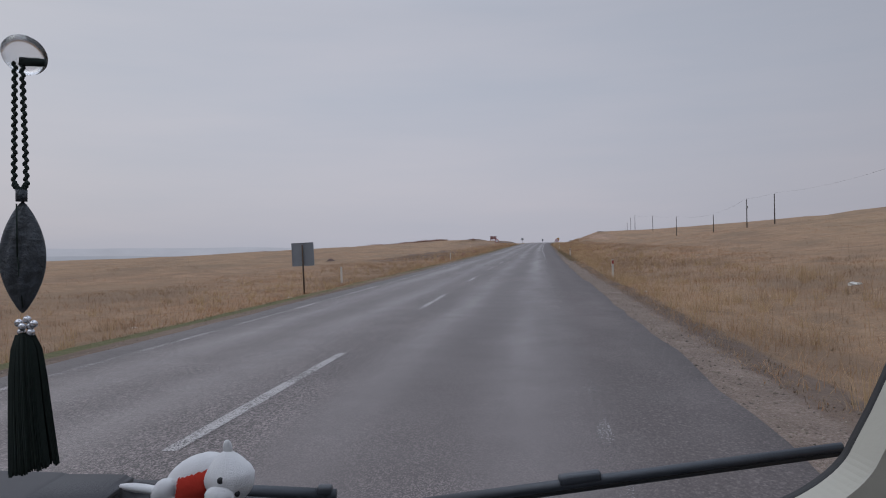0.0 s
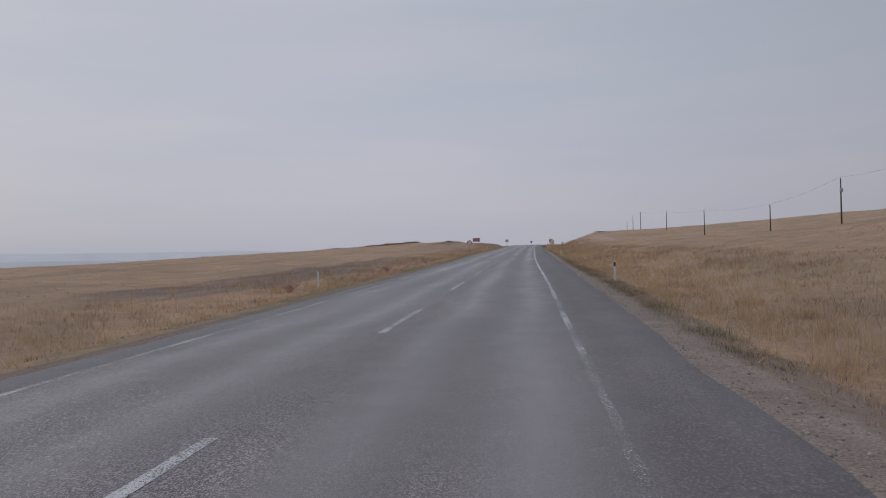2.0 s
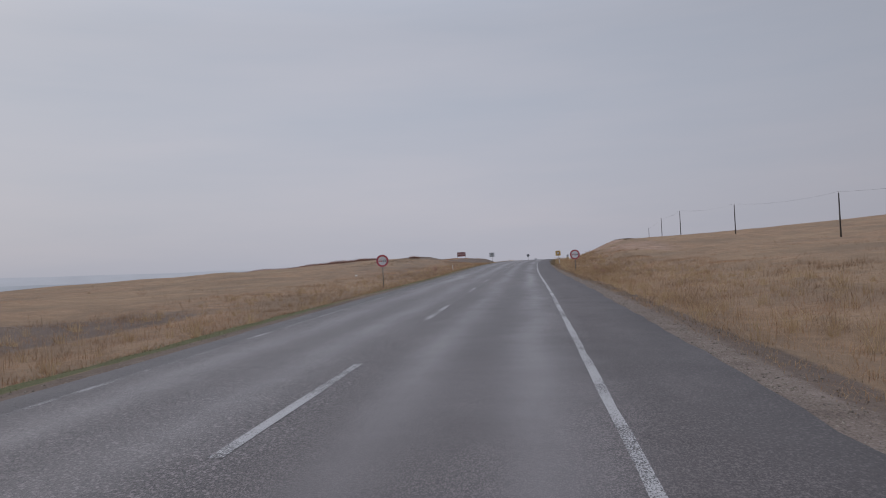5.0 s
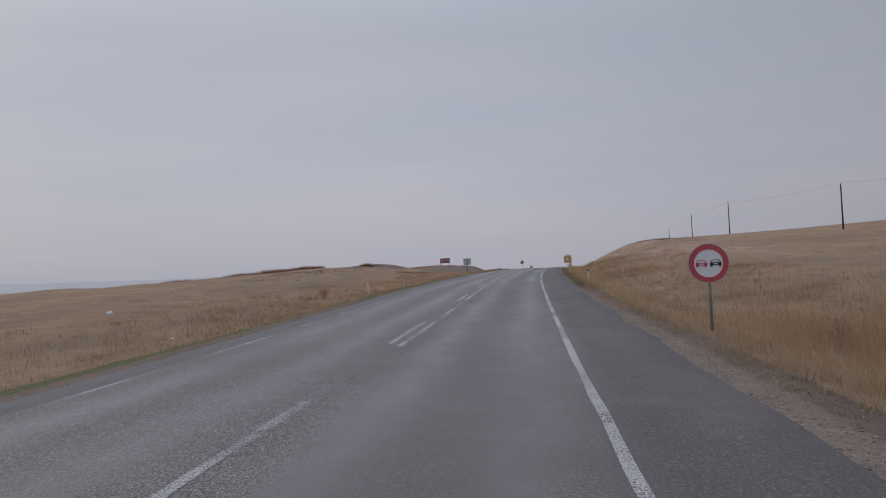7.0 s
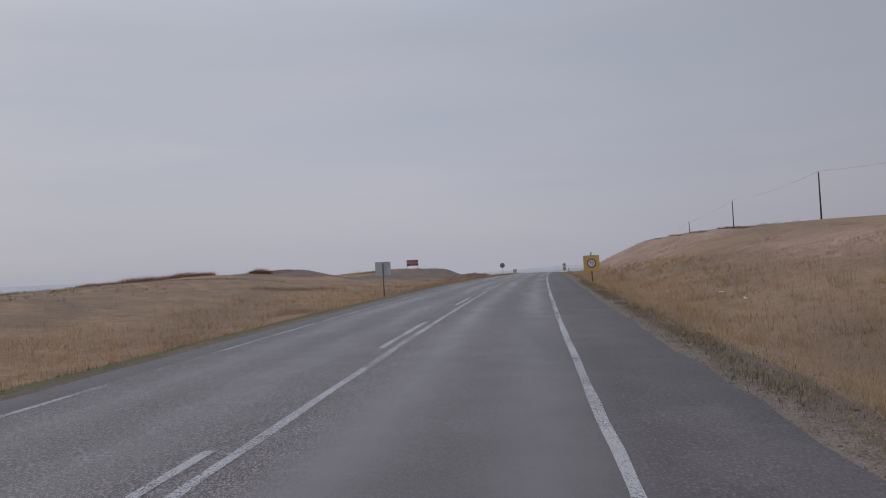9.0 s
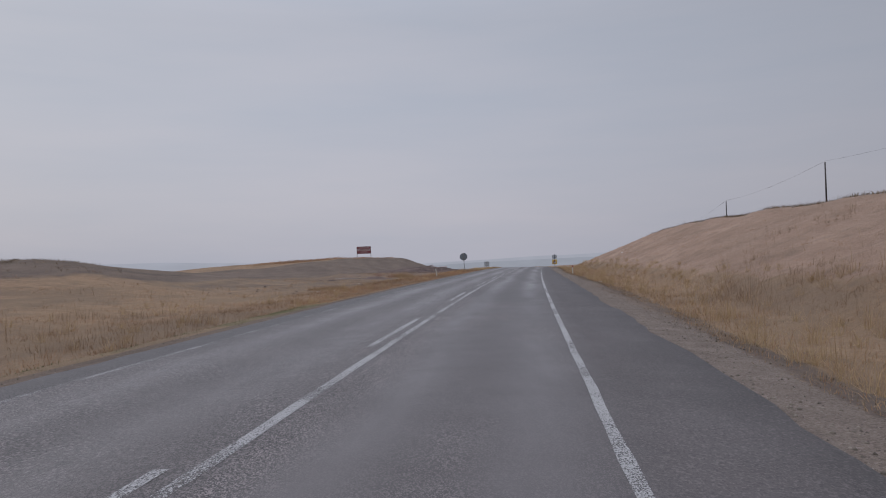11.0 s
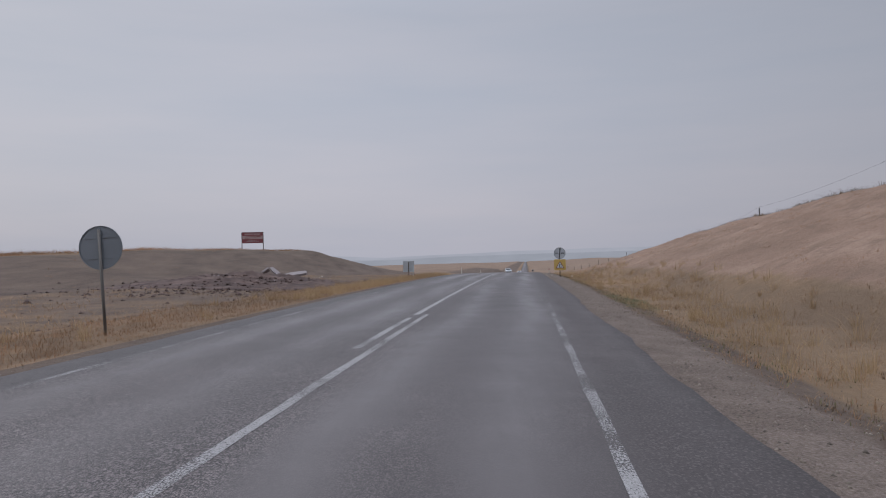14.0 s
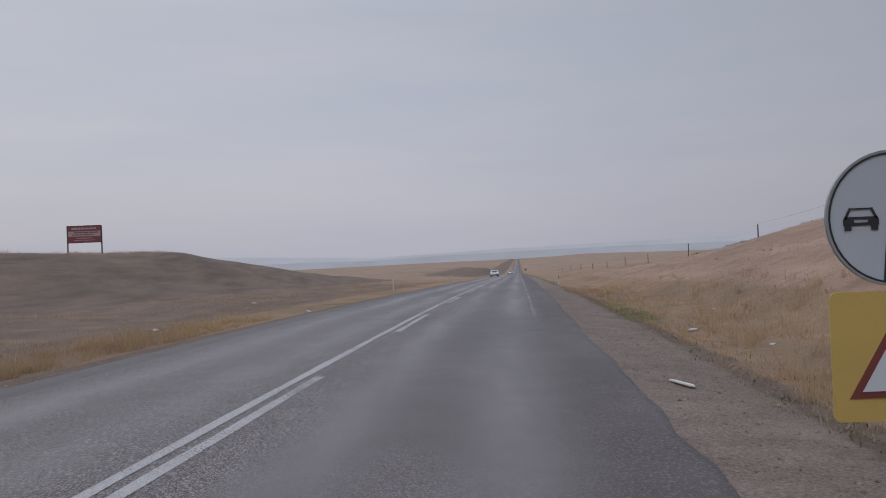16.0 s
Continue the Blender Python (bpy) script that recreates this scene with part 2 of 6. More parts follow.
def asphalt_material():
    m = bpy.data.materials.new("old_chip_seal_asphalt")
    m.use_nodes = True
    tree = m.node_tree
    node, ramp, math_, mix, tex = net(tree)
    b = tree.nodes["Principled BSDF"]
    pos = tree.nodes.new("ShaderNodeNewGeometry").outputs["Position"]
    off = node("ShaderNodeAttribute")
    off.attribute_name = "across"
    d = off.outputs["Fac"]
    wander = math_("MULTIPLY", math_("SUBTRACT", tex(pos, 0.12, 3), 0.5), 0.9)
    dw = math_("ADD", d, wander)
    track = 0.0
    for at_, width in ((0.95, 0.42), (2.5, 0.42), (-1.0, 0.5), (-2.6, 0.5)):
        u = math_("DIVIDE", math_("SUBTRACT", dw, at_), width)
        track = math_("ADD", track, math_("POWER", 2.718, math_("MULTIPLY", math_("MULTIPLY", u, u), -1.0)))
    streak = tex(pos, 0.5, 5, 0.6, (1.0, 0.12, 1.0))
    track = math_("MULTIPLY", track, ramp(streak, (0.3, (0.25, 0.25, 0.25)), (0.65, (1, 1, 1))), True)
    oncoming = math_("MULTIPLY", math_("LESS_THAN", d, 0.05), 0.08)
    shoulder = math_("DIVIDE", math_("SUBTRACT", math_("ADD", d, math_("MULTIPLY", math_("SUBTRACT", tex(pos, 0.6, 4, 0.65), 0.5), 0.5)), 3.0), 0.5, True)
    chips, base = chip_tones(tree, pos)
    open_ = math_("MULTIPLY", math_("LESS_THAN", d, 0.3), ramp(tex(pos, 0.3, 4, 0.6, (1.0, 0.4, 1.0)), (0.30, (0, 0, 0)), (0.50, (1, 1, 1))))
    pits = ramp(tex(pos, 34.0, 2, 0.55, (1.0, 0.6, 1.0)), (0.36, (1, 1, 1)), (0.47, (0, 0, 0)))
    caps = ramp(tex(pos, 41.0, 1, 0.5, (1.0, 0.6, 1.0)), (0.55, (0, 0, 0)), (0.66, (1, 1, 1)))
    patch = tex(pos, 0.22, 5, 0.6, (1.0, 0.35, 1.0))
    # the near lane is worn smooth but for patches; the other lane and the middle have kept their grit
    coarse = math_("MAXIMUM", math_("DIVIDE", math_("SUBTRACT", 1.1, math_("ADD", d, wander)), 0.6, True), ramp(tex(pos, 0.45, 4, 0.6, (1.0, 0.4, 1.0)), (0.50, (0.25, 0.25, 0.25)), (0.62, (0.7, 0.7, 0.7))))
    coarse = math_("MULTIPLY", coarse, math_("SUBTRACT", 1.0, math_("MULTIPLY", track, 0.6)))
    base = mix(coarse, (0.080, 0.068, 0.063), base)
    base = mix(math_("MULTIPLY", ramp(patch, (0.45, (0, 0, 0)), (0.56, (1, 1, 1))), 0.55), base, (0.064, 0.053, 0.048))
    # tracks: polish and wet-like sheen; oncoming lane: sky sheen; both lightened into the colour
    base = mix(math_("MULTIPLY", math_("ADD", track, oncoming, True), 0.42), base, (0.158, 0.139, 0.129))
    base = mix(math_("MULTIPLY", open_, 0.3), base, (0.055, 0.046, 0.042))
    base = mix(math_("MULTIPLY", math_("MULTIPLY", open_, pits), 0.7), base, (0.022, 0.018, 0.016))
    base = mix(math_("MULTIPLY", math_("MULTIPLY", open_, caps), 0.5), base, (0.36, 0.32, 0.30))
    base = mix(math_("MULTIPLY", math_("LESS_THAN", d, -3.52), 0.6), base, (0.045, 0.038, 0.036))
    base = mix(math_("MULTIPLY", shoulder, 0.50), base, (0.050, 0.039, 0.035))
    scuffed = ramp(tex(pos, 0.42, 5, 0.65, (1.0, 0.5, 1.0)), (0.50, (0, 0, 0)), (0.62, (1, 1, 1)))
    base = mix(math_("MULTIPLY", math_("MULTIPLY", shoulder, scuffed), 0.45), base, (0.120, 0.103, 0.095))
    base = mix(math_("MULTIPLY", math_("MULTIPLY", shoulder, pits), 0.45), base, (0.022, 0.018, 0.016))
    base = mix(math_("MULTIPLY", math_("MULTIPLY", shoulder, caps), 0.30), base, (0.24, 0.212, 0.196))
    dusty = ramp(math_("SUBTRACT", math_("MULTIPLY", d, 0.5), math_("MULTIPLY", tex(pos, 1.2, 5, 0.7), 0.9)), (1.72, (0, 0, 0)), (2.05, (1, 1, 1)))
    base = mix(math_("MULTIPLY", dusty, 0.55), base, (0.165, 0.132, 0.112))
    base = mix(1.0, base, (0.865, 0.802, 0.835), "MULTIPLY")
    tree.links.new(base, b.inputs["Base Color"])
    rough = math_("SUBTRACT", 0.60, math_("MULTIPLY", math_("ADD", track, oncoming, True), 0.24))
    rough = math_("ADD", rough, math_("MULTIPLY", math_("SUBTRACT", tex(pos, 1.1, 4), 0.5), 0.16))
    rough = math_("ADD", rough, math_("MULTIPLY", shoulder, 0.12))
    tree.links.new(rough, b.inputs["Roughness"])
    b.inputs["Specular IOR Level"].default_value = 0.5
    n = node("ShaderNodeBump", Height=chips, Strength=math_("MULTIPLY", coarse, 0.7), Distance=0.02)
    tree.links.new(n.outputs[0], b.inputs["Normal"])
    return m


def paint_material():
    m = bpy.data.materials.new("worn_white_road_paint")
    m.use_nodes = True
    tree = m.node_tree
    node, ramp, math_, mix, tex = net(tree)
    b = tree.nodes["Principled BSDF"]
    pos = tree.nodes.new("ShaderNodeNewGeometry").outputs["Position"]
    worn = math_("ADD", math_("MULTIPLY", tex(pos, 0.5, 4, 0.65), 0.45), math_("MULTIPLY", tex(pos, 70.0, 2, 0.6, (1.0, 0.5, 1.0)), 0.55))
    thin = node("ShaderNodeAttribute")
    thin.attribute_name = "wear"
    worn = math_("SUBTRACT", worn, thin.outputs["Fac"])
    chips, colour = chip_tones(tree, pos)
    tree.links.new(mix(chips, (0.17, 0.156, 0.151), (0.46, 0.434, 0.425)), b.inputs["Base Color"])
    b.inputs["Roughness"].default_value = 0.7
    n = node("ShaderNodeBump", Height=chips, Strength=0.7, Distance=0.02)
    tree.links.new(n.outputs[0], b.inputs["Normal"])
    bare = tree.nodes.new("ShaderNodeBsdfTransparent")
    film = node("ShaderNodeMixShader", i0=ramp(worn, (0.36, (0, 0, 0)), (0.46, (1, 1, 1))), i1=bare.outputs[0], i2=b.outputs[0])
    tree.links.new(film.outputs[0], tree.nodes["Material Output"].inputs[0])
    return m


def earth_material():
    """Dry steppe; three masks give bare dark soil, pale sand of the cut, and roadside gravel."""
    m = bpy.data.materials.new("dry_steppe_ground")
    m.use_nodes = True
    tree = m.node_tree
    node, ramp, math_, mix, tex = net(tree)
    b = tree.nodes["Principled BSDF"]
    pos = tree.nodes.new("ShaderNodeNewGeometry").outputs["Position"]

    def mask(name):
        a = node("ShaderNodeAttribute")
        a.attribute_name = name
        return a.outputs["Fac"]

    wide, mid, fine = tex(pos, 0.035, 4), tex(pos, 0.55, 6, 0.62), tex(pos, 9.0, 5, 0.7)
    straw = ramp(math_("ADD", math_("MULTIPLY", mid, 0.4), math_("MULTIPLY", tex(pos, 3.2, 7, 0.78), 0.6)),
                 (0.32, (0.153, 0.097, 0.063)), (0.48, (0.253, 0.161, 0.102)), (0.66, (0.377, 0.247, 0.159)))
    straw = mix(math_("MULTIPLY", ramp(wide, (0.4, (0, 0, 0)), (0.62, (1, 1, 1))), 0.5), straw, (0.272, 0.194, 0.123))
    straw = mix(math_("MULTIPLY", withered_patches(tree, pos), 0.7), straw, (0.172, 0.120, 0.084))
    sand = ramp(math_("ADD", math_("MULTIPLY", tex(pos, 0.35, 6, 0.65, (1.0, 0.35, 1.0)), 0.6), math_("MULTIPLY", fine, 0.4)),
                (0.32, (0.210, 0.135, 0.098)), (0.5, (0.310, 0.204, 0.149)), (0.68, (0.420, 0.289, 0.217)))
    sand = mix(math_("MULTIPLY", ramp(tex(pos, 0.8, 6, 0.7, (1.0, 1.0, 0.6)), (0.5, (0, 0, 0)), (0.66, (1, 1, 1))), 0.55), sand, (0.188, 0.130, 0.096))
    sand = mix(math_("MULTIPLY", withered_patches(tree, pos), 0.3), sand, (0.204, 0.143, 0.105))
    soil = ramp(math_("ADD", math_("MULTIPLY", tex(pos, 0.5, 6, 0.65, (1.0, 0.22, 1.0)), 0.6), math_("MULTIPLY", fine, 0.4)),
                (0.34, (0.092, 0.068, 0.056)), (0.5, (0.149, 0.110, 0.088)), (0.66, (0.207, 0.152, 0.119)))
    stone = ramp(math_("ADD", math_("MULTIPLY", tex(pos, 30.0, 4, 0.8), 0.72), math_("MULTIPLY", tex(pos, 1.3, 5, 0.65), 0.28)),
                 (0.36, (0.097, 0.072, 0.058)), (0.5, (0.190, 0.147, 0.122)), (0.66, (0.302, 0.239, 0.206)))
    green = ramp(fine, (0.3, (0.068, 0.071, 0.034)), (0.7, (0.150, 0.140, 0.070)))

    def ragged(name, scale=1.4, amount=0.5):
        return ramp(math_("ADD", mask(name), math_("MULTIPLY", math_("SUBTRACT", tex(pos, scale, 5, 0.65), 0.5), amount * 2)), (0.38, (0, 0, 0)), (0.62, (1, 1, 1)))

    # distance haze put into the far ground's colour as a flat pinkish tan
    hazed_straw = ramp(math_("ADD", math_("MULTIPLY", tex(pos, 0.02, 5, 0.6), 0.7), math_("MULTIPLY", mid, 0.3)), (0.36, (0.189, 0.131, 0.100)), (0.5, (0.249, 0.175, 0.132)), (0.64, (0.314, 0.220, 0.162)))
    col = mix(math_("MULTIPLY", mask("far_haze"), 0.8), straw, hazed_straw)
    col = mix(ragged("sand", 0.5), col, sand)
    col = mix(ragged("soil", 0.5, 0.36), col, soil)
    col = mix(ragged("green", 0.8), col, green)
    col = mix(ragged("gravel", 2.4, 0.45), col, stone)
    tree.links.new(col, b.inputs["Base Color"])
    b.inputs["Roughness"].default_value = 0.95
    b.inputs["Specular IOR Level"].default_value = 0.12
    n = node("ShaderNodeBump", Height=math_("ADD", fine, math_("MULTIPLY", mid, 0.4)), Strength=0.8, Distance=0.12)
    tree.links.new(n.outputs[0], b.inputs["Normal"])
    return m


def plain(name, c, rough=0.6, metal=0.0, vary=0.14, scale=9.0, spec=0.4, bump=0.08):
    lo, hi = tuple(x * (1 - vary) for x in c), tuple(min(1, x * (1 + vary)) for x in c)
    return surface(name, (lo, c, hi), scale, rough, bump, 80.0, 55.0, metal, spec)


M_ASPHALT, M_PAINT, M_EARTH = asphalt_material(), paint_material(), earth_material()
M_STRAW = surface("dry_grass_straw", ((0.233, 0.130, 0.075), (0.340, 0.195, 0.111), (0.475, 0.286, 0.169)), 8, 0.9, 0, island=0.28, spec=0.15, patches=((0.195, 0.131, 0.087), 0.7))
M_GOLD = surface("golden_dry_grass", ((0.278, 0.179, 0.102), (0.392, 0.258, 0.152), (0.525, 0.360, 0.222)), 8, 0.9, 0, island=0.28, spec=0.15, patches=((0.244, 0.157, 0.098), 0.6))
M_BROWN = surface("brown_seeding_weed", ((0.165, 0.108, 0.072), (0.255, 0.170, 0.113), (0.345, 0.235, 0.158)), 8, 0.95, 0, island=0.35, spec=0.1)
M_PALE = surface("pale_feathery_grass", ((0.330, 0.225, 0.125), (0.430, 0.300, 0.170), (0.540, 0.385, 0.230)), 8, 0.9, 0, island=0.28, spec=0.15, patches=((0.270, 0.180, 0.110), 0.5))


def let_light_through(m, share):
    """Thin dry blades pass part of the light that falls on them."""
    tree = m.node_tree
    b, out = tree.nodes["Principled BSDF"], tree.nodes["Material Output"]
    t = tree.nodes.new("ShaderNodeBsdfTranslucent")
    tree.links.new(b.inputs["Base Color"].links[0].from_socket, t.inputs[0])
    mx = tree.nodes.new("ShaderNodeMixShader")
    mx.inputs[0].default_value = share
    tree.links.new(b.outputs[0], mx.inputs[1])
    tree.links.new(t.outputs[0], mx.inputs[2])
    tree.links.new(mx.outputs[0], out.inputs[0])


let_light_through(M_STRAW, 0.45)
let_light_through(M_GOLD, 0.45)
let_light_through(M_PALE, 0.5)
let_light_through(M_BROWN, 0.4)
M_DARKWEED = surface("withered_brown_weed", ((0.118, 0.084, 0.059), (0.188, 0.134, 0.091), (0.272, 0.200, 0.136)), 8, 0.95, 0, island=0.5, spec=0.1)
M_BUSH = surface("dead_brown_bush", ((0.215, 0.125, 0.098), (0.325, 0.196, 0.152), (0.450, 0.280, 0.217)), 8, 0.95, 0, island=0.5, spec=0.1)
M_GREEN = surface("low_green_grass", ((0.090, 0.082, 0.042), (0.140, 0.126, 0.066), (0.212, 0.180, 0.100)), 8, 0.9, 0, island=0.5, spec=0.15)
M_STONE = surface("loose_gravel_stone", ((0.080, 0.065, 0.052), (0.180, 0.147, 0.119), (0.330, 0.275, 0.225)), 12, 0.9, 0.3, island=0.6)
M_GALV = plain("galvanised_steel", (0.33, 0.34, 0.35), 0.5, 0.75)
M_OLDPOST = plain("dull_weathered_steel_post", (0.150, 0.138, 0.128), 0.7, 0.3, 0.25)
M_SIGNBACK = plain("dull_grey_sign_back", (0.173, 0.188, 0.209), 0.6, 0.3)
M_SIGNBACK_PALE = plain("pale_grey_sign_back", (0.40, 0.42, 0.44), 0.5, 0.35)
M_WHITE = plain("white_sign_face", (0.527, 0.542, 0.559), 0.4, 0, 0.06)
M_RED = plain("red_sign_sheeting", (0.36, 0.055, 0.070), 0.45, 0, 0.12)
M_BLACK = plain("black_sign_print", (0.022, 0.022, 0.025), 0.5)
M_YELLOW = plain("faded_yellow_sign_panel", (0.470, 0.318, 0.095), 0.5, 0, 0.1)
M_RUST = plain("brown_rusted_post", (0.075, 0.050, 0.036), 0.8, 0.2, 0.3)
M_POLE = plain("dark_weathered_pole_timber", (0.052, 0.044, 0.040), 0.9, 0, 0.35)
M_WIRE = plain("overhead_wire", (0.05, 0.05, 0.055), 0.6, 0.5, 0)
M_PLASTIC = plain("white_plastic_marker", (0.554, 0.531, 0.506), 0.55, 0, 0.1)
M_REDREF = plain("red_reflector", (0.26, 0.030, 0.026), 0.3)
M_CONCRETE = surface("broken_concrete", ((0.197, 0.162, 0.158), (0.288, 0.246, 0.240), (0.367, 0.318, 0.315)), 9, 0.9, 0.5, 40)
M_SOIL = surface("dumped_dark_earth", ((0.049, 0.034, 0.031), (0.104, 0.070, 0.061), (0.185, 0.126, 0.108)), 6, 0.95, 0.9, 14)
M_LITTER = plain("dirty_white_plastic", (0.527, 0.504, 0.470), 0.5, 0, 0.15)
M_HOARD_RED = plain("hoarding_red", (0.190, 0.052, 0.062), 0.5, 0, 0.12)
M_HOARD_PALE = plain("hoarding_pale_band", (0.330, 0.262, 0.260), 0.5, 0, 0.1)


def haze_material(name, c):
    """Far backdrop: kilometres of bright air painted as a colour that glows by itself."""
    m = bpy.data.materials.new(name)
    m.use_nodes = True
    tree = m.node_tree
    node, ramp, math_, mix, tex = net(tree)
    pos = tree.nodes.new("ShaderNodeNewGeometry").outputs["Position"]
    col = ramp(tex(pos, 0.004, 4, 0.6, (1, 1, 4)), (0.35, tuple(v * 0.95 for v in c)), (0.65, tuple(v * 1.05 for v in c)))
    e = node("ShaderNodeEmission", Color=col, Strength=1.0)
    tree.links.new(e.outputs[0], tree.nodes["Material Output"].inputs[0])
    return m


M_HAZE, M_HAZE_FAR = haze_material("haze_tinted_hills", (0.292, 0.312, 0.366)), haze_material("haze_tinted_far_range", (0.345, 0.362, 0.425))


# ---- mesh helpers ----
def grid_mesh(name, xyz, material, masks=()):
    """A sheet from an array rows x columns x 3, with float masks on its points."""
    n, k = xyz.shape[:2]
    i = np.arange(n * k).reshape(n, k)
    quads = np.stack([i[:-1, :-1], i[:-1, 1:], i[1:, 1:], i[1:, :-1]], -1).reshape(-1, 4)
    me = bpy.data.meshes.new(name)
    me.vertices.add(n * k)
    me.vertices.foreach_set("co", xyz.reshape(-1).astype(np.float32))
    me.loops.add(quads.size)
    me.loops.foreach_set("vertex_index", quads.reshape(-1).astype(np.int32))
    me.polygons.add(len(quads))
    me.polygons.foreach_set("loop_start", np.arange(0, quads.size, 4, dtype=np.int32))
    me.polygons.foreach_set("use_smooth", np.ones(len(quads), bool))
    me.update(calc_edges=True)
    for key, values in masks:
        me.attributes.new(key, "FLOAT", "POINT").data.foreach_set("value", values.reshape(-1).astype(np.float32))
    me.materials.append(material)
    return me


def box(bm, c, size, m=None, bevel=0.0):
    made = bmesh.ops.create_cube(bm, size=1.0, matrix=Matrix.Translation(c) @ (m or Matrix()) @ Matrix.Diagonal((*size, 1)))
    if bevel:
        edges = {e for v in made["verts"] for e in v.link_edges}
        bmesh.ops.bevel(bm, geom=list(edges), offset=bevel, segments=2, affect="EDGES", profile=0.6)


def rod(bm, a, b, r0, r1=None, sides=10):
    a, b = Vector(a), Vector(b)
    m = Matrix.Translation((a + b) / 2) @ (b - a).to_track_quat("Z", "Y").to_matrix().to_4x4()
    bmesh.ops.create_cone(bm, cap_ends=True, segments=sides, radius1=r0, radius2=r0 if r1 is None else r1, depth=(b - a).length, matrix=m)


def slab(bm, outline, y0, y1):
    """A flat plate in the x-z plane from y0 to y1."""
    lo = [bm.verts.new((x, y0, z)) for x, z in outline]
    hi = [bm.verts.new((x, y1, z)) for x, z in outline]
    bm.faces.new(lo)
    bm.faces.new(hi[::-1])
    n = len(lo)
    for i in range(n):
        bm.faces.new((lo[i], hi[i], hi[(i + 1) % n], lo[(i + 1) % n]))


def ring(bm, r0, r1, y0, y1, zc, n=40):
    pts = [(math.cos(2 * math.pi * i / n), math.sin(2 * math.pi * i / n)) for i in range(n)]
    rows = [[bm.verts.new((r * c, y, zc + r * q)) for c, q in pts] for r, y in ((r0, y0), (r1, y0), (r1, y1), (r0, y1))]
    for a in range(4):
        p, q = rows[a], rows[(a + 1) % 4]
        for i in range(n):
            bm.faces.new((p[i], p[(i + 1) % n], q[(i + 1) % n], q[i]))


def round_outline(r, zc, n=40, xc=0.0):
    return [(xc + r * math.cos(2 * math.pi * i / n), zc + r * math.sin(2 * math.pi * i / n)) for i in range(n)]


def soft_square(w, h, zc, r=0.05, n=5):
    out = []
    for cx, cz, a0 in ((w / 2 - r, h / 2 - r, 0), (-w / 2 + r, h / 2 - r, 90), (-w / 2 + r, -h / 2 + r, 180), (w / 2 - r, -h / 2 + r, 270)):
        out += [(cx + r * math.cos(radians(a0 + 90 * i / n)), zc + cz + r * math.sin(radians(a0 + 90 * i / n))) for i in range(n + 1)]
    return out


def part(name, bm, material, parent, label="", smooth=False):
    me = bpy.data.meshes.new(name)
    bmesh.ops.recalc_face_normals(bm, faces=bm.faces)
    bm.to_mesh(me)
    bm.free()
    for mt in material if isinstance(material, (list, tuple)) else (material,):
        me.materials.append(mt)
    if smooth:
        for poly in me.polygons:
            poly.use_smooth = True
    ob = new(name, me)
    ob.parent = parent
    return tagged(ob, label)


def thing(name, m, label, category, group="", kind=""):
    ob = new(name)
    ob.empty_display_size = 0.2
    ob.matrix_world = m
    return tagged(ob, label, category, group, kind)


